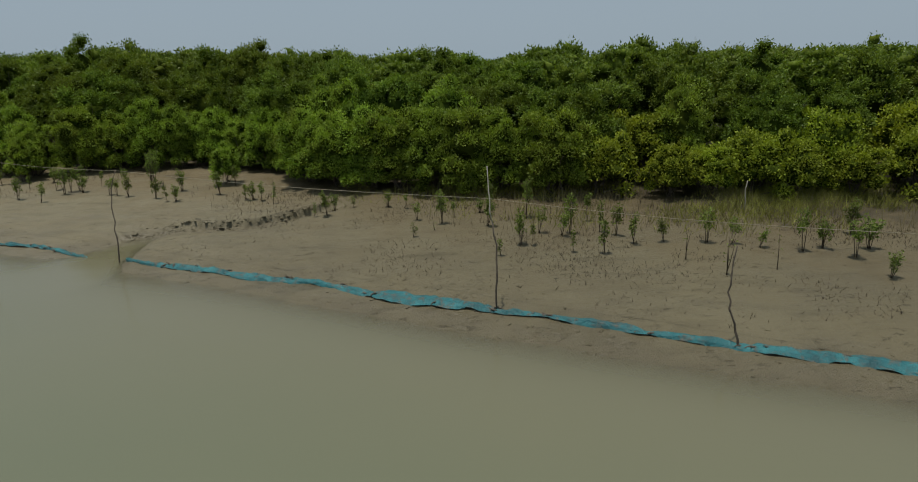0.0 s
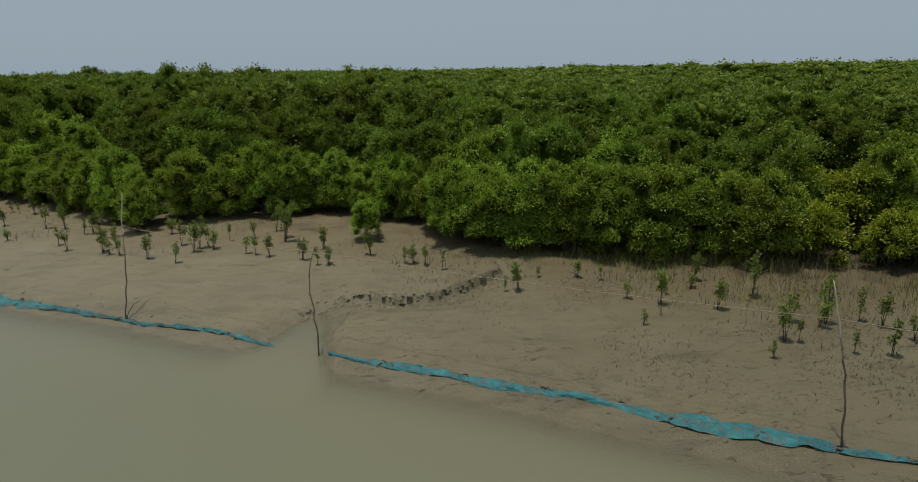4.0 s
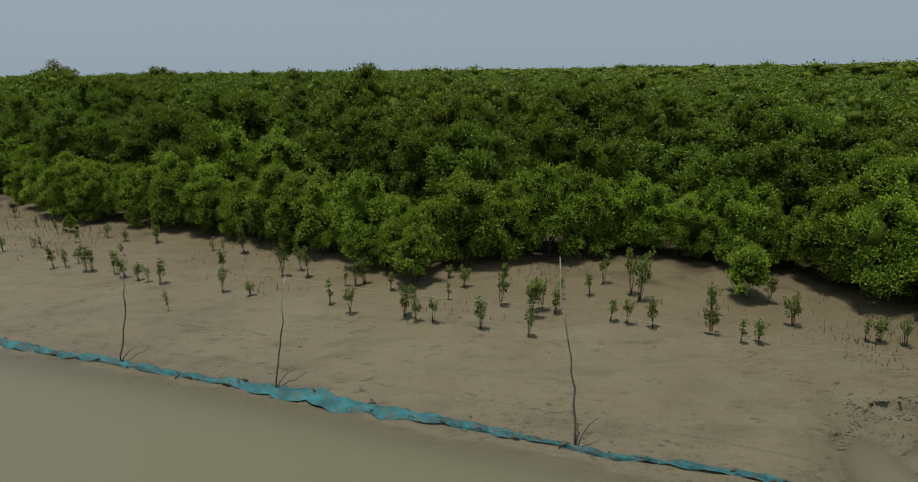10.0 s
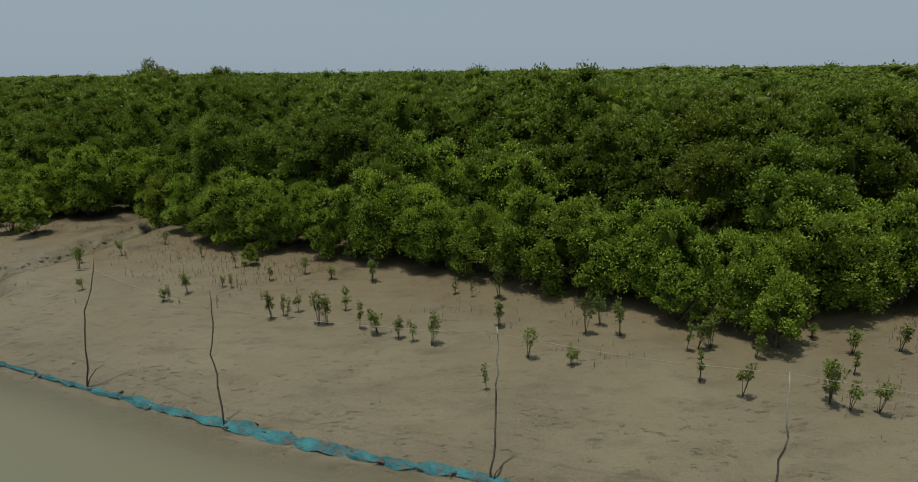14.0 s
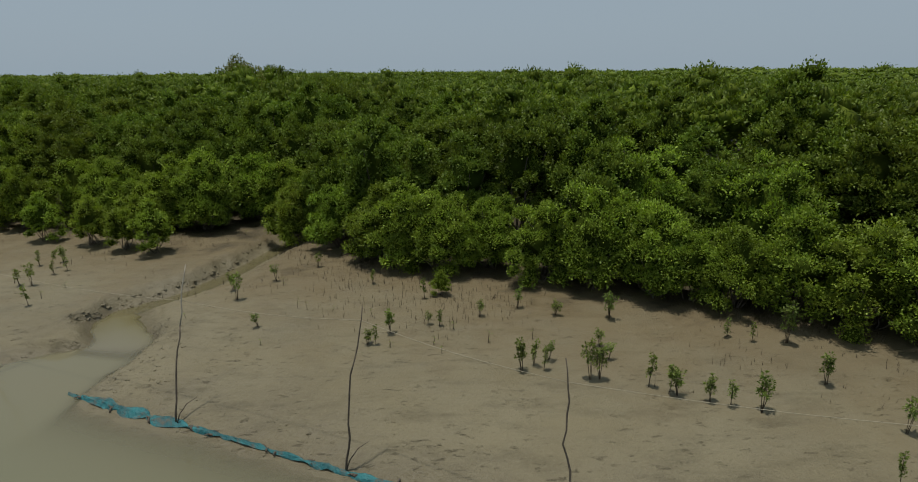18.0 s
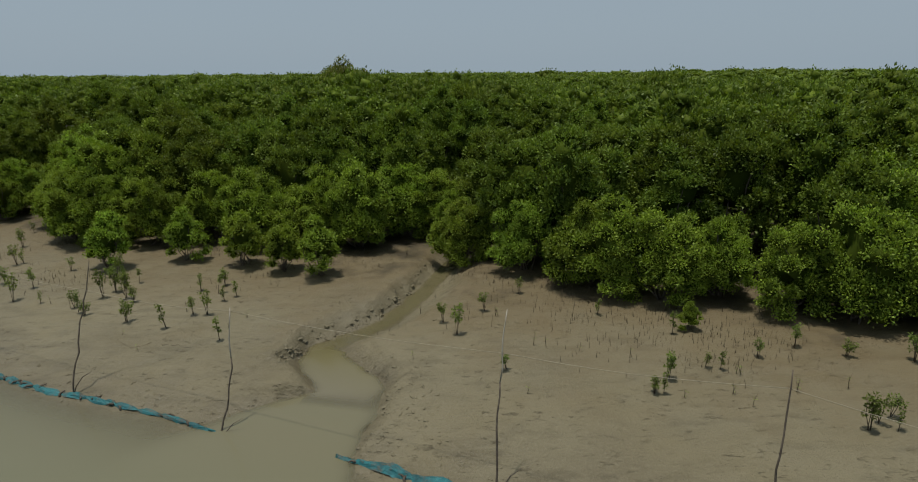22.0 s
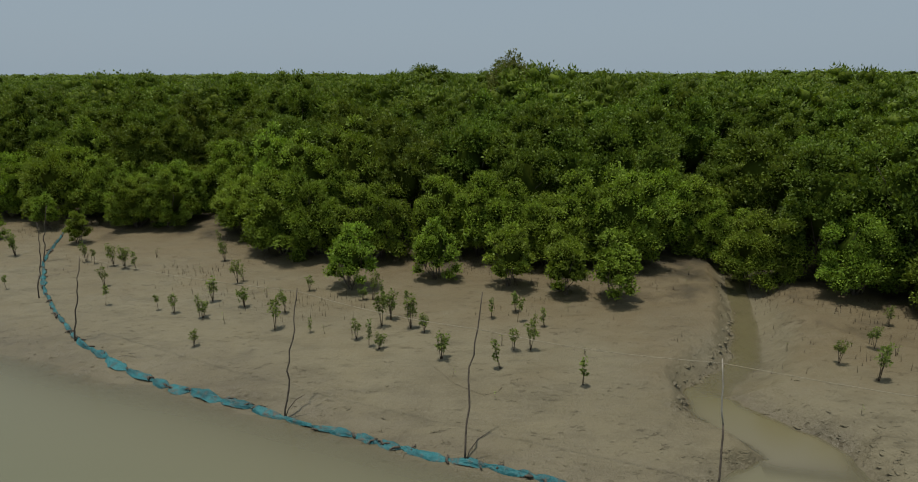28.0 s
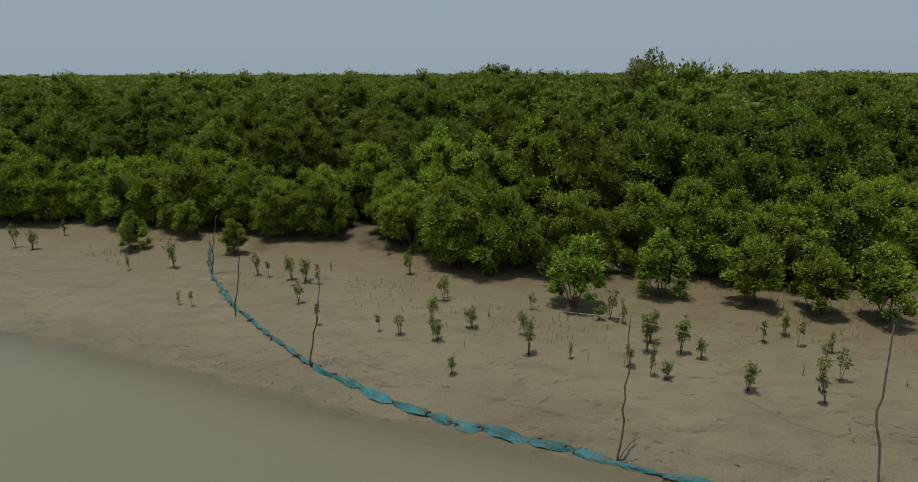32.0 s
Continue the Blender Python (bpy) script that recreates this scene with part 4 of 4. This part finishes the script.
stalks = scatter(42000, (-7, 24), (11, 25), lambda x, y, u: (in_forest(x, y) < 1.2) & (in_forest(x, y) > -4.2)
                 & (u < 0.55 * np.clip(1 + in_forest(x, y) / 4.2, 0, 1) * np.clip((x + 6) / 9, 0, 1) * np.clip(0.35 + 4.5 * fbm(x, y, 0.55, 3, 97), 0, 1)), 18)
spikes("dry_stalks", stalks, np.random.default_rng(16).uniform(0.2, 0.62, len(stalks)), 0.009, 0.08, STALK, "thin brown dry stalks standing among the marsh grass", "dry stalks", 17)


# ---- mud clods along the creek banks and the net ----
def build_clods():
    r = np.random.default_rng(21)
    base = np.array([(1, 0, 0), (0, 1, 0), (-1, 0, 0), (0, -1, 0), (0, 0, 1), (0.6, 0.6, 0.6), (-0.6, 0.6, 0.55), (-0.6, -0.6, 0.6), (0.6, -0.6, 0.55)], float)
    tri = np.array([(0, 1, 5), (1, 2, 6), (2, 3, 7), (3, 0, 8), (5, 1, 6), (6, 2, 7), (7, 3, 8), (8, 0, 5), (4, 5, 6), (4, 6, 7), (4, 7, 8), (4, 8, 5)])
    spots = []
    for creek, n in ((LIP_SMALL[2:11], 620), (LIP_LARGE[1:9], 520)):
        for _ in range(n):
            i = r.integers(len(creek) - 1)
            t = r.uniform()
            a, b = creek[i], creek[i + 1]
            x, y = (a[k] + (b[k] - a[k]) * t for k in range(2))
            dx, dy = b[0] - a[0], b[1] - a[1]
            q = math.hypot(dx, dy)
            o = r.normal() * 0.14 - 0.16
            spots.append((x - dy / q * o, y + dx / q * o, 0.014 + 0.046 * r.uniform() ** 2))
    for _ in range(420):
        spots.append((-42.1 + r.normal() * 0.8, 31.3 + r.normal() * 1.3, 0.012 + 0.045 * r.uniform() ** 2))
    for _ in range(900):
        i = r.integers(1, 17)
        a, b, t = SHORE[i], SHORE[i + 1], r.uniform()
        spots.append((a[0] + (b[0] - a[0]) * t + r.normal() * 0.5, a[1] + (b[1] - a[1]) * t + r.normal() * 0.7, r.uniform(0.015, 0.05)))
    n = 16000
    X, Y = r.uniform(-78, 12, n), r.uniform(8, 48, n)
    D = inland(X, Y)
    keep = (D > 0.2) & (D < 7.5) & (in_forest(X, Y) < 0) & (r.uniform(0, 1, n) < np.clip(0.16 + 4.0 * fbm(X, Y, 0.45, 3, 105), 0.04, 1) * np.clip(1.25 - D / 7, 0.15, 1))
    spots += [(x, y, 0.008 + 0.028 * r.uniform() ** 3) for x, y in zip(X[keep], Y[keep])]
    S = np.array(spots)
    Z = ground_height(S[:, 0], S[:, 1])
    keep = Z > -0.02
    V, F = [], []
    for (x, y, s), z in zip(S[keep], Z[keep]):
        w = r.uniform(0, 6.28)
        v = base * r.uniform(0.7, 1.3, (9, 3)) * s * np.array([1.7, 1.0, 0.65])
        v = np.column_stack([v[:, 0] * math.cos(w) - v[:, 1] * math.sin(w) + x, v[:, 0] * math.sin(w) + v[:, 1] * math.cos(w) + y, v[:, 2] + z - 0.01])
        F.append(tri + 9 * len(V))
        V.append(v)
    # ledges of stiffer mud hanging over the crumbling lips
    for lip, n in ((LIP_SMALL[1:12], 22), (LIP_LARGE[1:9], 36)):
        for _ in range(n):
            i = r.integers(len(lip) - 1)
            a, b, t = lip[i], lip[i + 1], r.uniform()
            dx, dy = b[0] - a[0], b[1] - a[1]
            q = math.hypot(dx, dy)
            o = np.arange(0.45, -0.60, -0.05)
            X, Y = a[0] + dx * t - dy / q * o, a[1] + dy * t + dx / q * o
            h = ground_height(X, Y)
            k = int(np.argmax(h[:-2] - h[2:]))
            if h[k] - h[k + 2] < 0.05:
                continue
            s, w = r.uniform(0.03, 0.075), math.atan2(dy, dx) + r.normal() * 0.5
            v = base * r.uniform(0.75, 1.25, (9, 3)) * np.array([s * 1.3, s, 0.05])
            v = np.column_stack([v[:, 0] * math.cos(w) - v[:, 1] * math.sin(w) + (X[k] + X[k + 1]) / 2, v[:, 0] * math.sin(w) + v[:, 1] * math.cos(w) + (Y[k] + Y[k + 1]) / 2, v[:, 2] + h[k] - 0.03 - r.uniform(0, 0.03)])
            F.append(tri + 9 * len(V))
            V.append(v)
    tagged(new("mud_clods", mesh_from("mud_clods", np.concatenate(V), np.concatenate(F), MUD)), "crumbled lumps of dark wet mud strewn over the bank", "mud clods", kind="stuff")


build_clods()

# ---- poles, cord and nets ----
# foot x, y; top x, y, z
POLES = [(5.0, 10.33, 4.95, 10.7, 1.95), (0.73, 12.23, 0.55, 12.94, 3.13), (-9.70, 16.68, -9.80, 17.5, 2.52), (-15.75, 19.03, -15.95, 20.3, 3.55), (-22.25, 21.5, -21.97, 22.15, 2.62),
         (-26.65, 23.0, -26.5, 23.63, 2.82), (-32.2, 24.93, -32.4, 25.5, 2.92), (-36.2, 26.75, -35.8, 27.3, 3.12), (-40.08, 28.4, -39.85, 29.33, 3.3), (-45.85, 30.68, -45.66, 31.5, 2.53),
         (-49.95, 32.25, -49.6, 33.2, 3.1), (-53.82, 33.83, -53.54, 34.6, 2.68), (-60.48, 37.42, -60.2, 37.8, 2.45), (-63.31, 40.26, -63.1, 40.5, 2.75), (-65.3, 43.55, -65.05, 43.9, 2.55)]
PALE_TOPS = {1, 3, 4, 5, 8, 9}
PROPPED = {1: 0, 3: 1, 4: 1, 5: 1, 7: 1, 8: 1, 9: 1, 10: 1, 11: 1}
# height at which the cord is tied
TIED = {1: 2.47, 3: 2.62, 4: 2.6, 5: 2.7, 7: 2.85, 9: 2.46, 10: 2.42, 11: 2.62}
rp = np.random.default_rng(41)
tops = []
for i, (x, y, tx, ty, tz) in enumerate(POLES):
    root = new("net_pole")
    z = gz(x, y)
    root.matrix_basis = pose(x, y, z)
    top = Vector((tx - x, ty - y, tz - z))
    pts, rad = [Vector((0, 0, -0.25))], [0.024]
    kink = np.cumsum(rp.normal(0, 0.036, (13, 2)), 0)
    for k in range(1, 13):
        t = k / 13
        pts.append(top * t + Vector((kink[k][0] * math.sin(math.pi * t), kink[k][1] * math.sin(math.pi * t), 0)))
        rad.append(0.022 - 0.011 * t + rp.uniform(-0.0015, 0.0015))
    pts.append(top)
    rad.append(0.010)
    cut = 9 if i in PALE_TOPS else 14
    sh = Shape()
    sh.tube(pts[:cut], rad[:cut], 7)
    part("shaft", sh.mesh("shaft", POLE), root)
    if cut == 9:
        sh = Shape()
        sh.tube(pts[8:], rad[8:], 7)
        part("peeled_tip", sh.mesh("peeled_tip", POLE_PALE), root, "bleached bare wood tip")
    if PROPPED.get(i):
        sh = Shape()
        up = rp.uniform(0.42, 0.62)
        sh.tube([(0.03, 0, 0.0), (0.10, 0.04, up * 0.4), (0.26, 0.09, up * 0.8), (0.46, 0.15, up)], [0.014, 0.012, 0.010, 0.005], 5)
        part("side_stake", sh.mesh("side_stake", POLE), root, "short slanting stake at the foot")
    tagged(root, "crooked thin wooden pole stuck in mud beside the net", "pole", "poles along the net line")
    hold = min((TIED.get(i, 2.55) - z) / (tz - z), 0.99)
    tops.append(Vector((x + (tx - x) * hold, y + (ty - y) * hold, z + (tz - z) * hold)))

cord = new("cord")
cord.matrix_basis = pose(-20, 21, gz(-20, 21))
ends = [Vector((17.0, 5.4, 2.5)), Vector((7.4, 9.6, 2.42))] + tops[1:13]
for i, (a, b) in enumerate(zip(ends[:-1], ends[1:])):
    sh = Shape()
    n, off = 8, Vector(cord.matrix_basis.translation)
    sh.tube([a + (b - a) * (k / n) - Vector((0, 0, (0.0 if i == 0 else 0.09) * math.sin(math.pi * k / n))) - off for k in range(n + 1)], [0.0065] * (n + 1), 3)
    part("span", sh.mesh("span", ROPE), cord)
tagged(cord, "thin pale cord strung from pole to pole above the mud", "cord")

# a bare stem among the grass
stem = new("dead_stem")
sh = Shape()
sh.tube([(0, 0, -0.1), (0.03, 0.02, 0.4), (0.0, 0.05, 0.7), (0.06, 0.08, 1.0)], [0.02, 0.018, 0.015, 0.008], 5)
part("stem", sh.mesh("stem", POLE_PALE), stem)
stem.matrix_basis = pose(8.45, 18.1, gz(8.45, 18.1))
tagged(stem, "bleached bare dead stem standing among marsh grass", "dead stem")

# three lengths of net, broken at the two creeks
NET_LINES = [[(9.5, 8.5), (7.34, 9.44), (5, 10.35), (0.73, 12.2), (-1.7, 13.2), (-4.0, 14.35), (-6.3, 15.25), (-8.9, 16.3), (-9.5, 16.65)],
             [(-10.95, 17.25), (-12.1, 17.7), (-14.4, 18.6), (-15.75, 19.0), (-19.25, 20.37), (-22.2, 21.47), (-26.7, 23.0), (-28.4, 23.55), (-32.2, 24.95), (-36.2, 26.7), (-40.08, 28.38), (-42.2, 29.3), (-43.3, 29.8)],
             [(-45.95, 30.75), (-46.9, 31.1), (-49.95, 32.2), (-53.82, 33.8), (-58.2, 35.83), (-60.5, 37.45), (-63.5, 40.75), (-65.4, 43.6), (-66.0, 45.2), (-66.9, 47.4)]]
PEG = None
for j, line in enumerate(NET_LINES):
    path = []
    for a, b in zip(line[:-1], line[1:]):
        n = max(1, round(math.dist(a, b) / 0.11))
        path += [(a[0] + (b[0] - a[0]) * k / n, a[1] + (b[1] - a[1]) * k / n) for k in range(n)]
    path = np.array(path)
    for _ in range(30):
        path[1:-1] = (path[:-2] + path[2:] + 2 * path[1:-1]) / 4
    d = np.gradient(path, axis=0)
    d /= np.linalg.norm(d, axis=1, keepdims=True)
    nrm = np.column_stack([d[:, 1], -d[:, 0]])
    s = np.arange(len(path)) * 0.11 + 40 * j
    o = np.zeros(len(s))
    path = path + nrm * (0.16 * fbm(s, o, 0.55, 3, 61 + j))[:, None]
    wide = 0.11 + 0.33 * np.clip(0.40 + 2.2 * fbm(s, o + 3, 0.45, 4, 71 + j), 0.1, 1) ** 1.2
    wide = (1, 0.95, 0.85)[j] * wide + 0.36 * np.exp(-((path[:, 0] + 0.9) / 1.5) ** 2)
    # tied down at intervals, slack in between
    ties = [0]
    while ties[-1] < len(s):
        ties.append(ties[-1] + int(rp.uniform(5, 11) * (1.7, 1.2, 0.9)[j]))
    ties = np.array(ties)
    spot = np.searchsorted(ties, np.arange(len(s)), "right") - 1
    phase = (np.arange(len(s)) - ties[spot]) / (ties[spot + 1] - ties[spot])
    slack = np.sin(np.pi * phase) ** 0.55
    # loose and wide in the east, bunched further west
    deep = (0.35, 0.0, 0.85)[j] + (np.interp(path[:, 0], [-38, -31], [0.75, 0.35]) if j == 1 else 0)
    wide = wide + (0.26 * np.exp(-((path[:, 0] + 22.0) / 1.6) ** 2) if j == 1 else 0)
    wide *= 1 - deep + deep * slack
    wide *= np.clip(np.minimum(np.arange(len(s)), len(s) - 1 - np.arange(len(s))) / 12, 0.25, 1)
    rows, cols = len(path), 9
    V = []
    for k in range(cols):
        u = k / (cols - 1) - 0.5
        p = path + nrm * (u * wide * (1 + 1.3 * fbm(s + 9 * np.sign(u), o + 11, 1.7, 3, 87)))[:, None] + d * (0.25 * fbm(s, o + 4 * u, 2.6, 2, 89))[:, None] * 0.4
        z = ground_height(p[:, 0], p[:, 1])
        z = np.maximum(z, -0.03) + 0.012 + 0.07 * (1 - (2 * u) ** 2) * (0.25 + 0.55 * slack + 1.6 * np.abs(fbm(s, o + 5 * u, 2.2, 3, 81))) + 0.14 * fbm(s + 3 * u, o + 7 * u, 4.0, 3, 83)
        V.append(np.column_stack([p, z]))
    V = np.stack(V, 1).reshape(-1, 3)
    i = (np.arange(rows - 1)[:, None] * cols + np.arange(cols - 1)[None]).ravel()
    F = np.column_stack([i, i + 1, i + cols + 1, i + cols])
    net = tagged(new("fishing_net", mesh_from("fishing_net", V, F, NET, True)), "crumpled teal fishing net laid along the muddy waterline", "fishing net", "lengths of net along the shore")
    if PEG is None:
        sh = Shape()
        sh.tube([(-0.13, 0, 0.0), (-0.04, 0.03, 0.05), (0.07, -0.02, 0.04), (0.16, 0.02, 0.02)], [0.03, 0.035, 0.025, 0.015], 5)
        sh.tube([(0, 0.02, 0.02), (0.05, 0.06, 0.10)], [0.018, 0.008], 4)
        PEG = sh.mesh("peg", POLE)
    for k in ties[:-1]:
        for _ in range(int(rp.integers(1, 4))):
            q = min(max(k + int(rp.integers(-2, 3)), 1), rows - 2)
            p = path[q] + nrm[q] * wide[q] * rp.uniform(-0.5, 0.6)
            m = part("peg", PEG, net)
            m.matrix_basis = pose(p[0], p[1], gz(p[0], p[1]) + 0.02, rp.normal() * 14, rp.normal() * 14, math.degrees(math.atan2(d[q][1], d[q][0])) + rp.normal() * 45) @ Matrix.Scale(rp.uniform(0.45, 0.85), 4)

# a length of old line lying on the mud
scrap = new("line_scrap")
scrap.matrix_basis = pose(-50.0, 34.8, gz(-50.0, 34.8))
lay = [(-50.68, 35.52), (-50.14, 34.7), (-49.53, 34.23), (-49.21, 34.31), (-49.12, 34.51)]
sh = Shape()
sh.tube([(x + 50.0, y - 34.8, gz(x, y) - gz(-50.0, 34.8) + 0.008) for x, y in lay], [0.002, 0.003, 0.003, 0.003, 0.012], 5)
part("strand", sh.mesh("strand", STEM), scrap)
tagged(scrap, "short dark curved scrap of line lying on mud", "line")
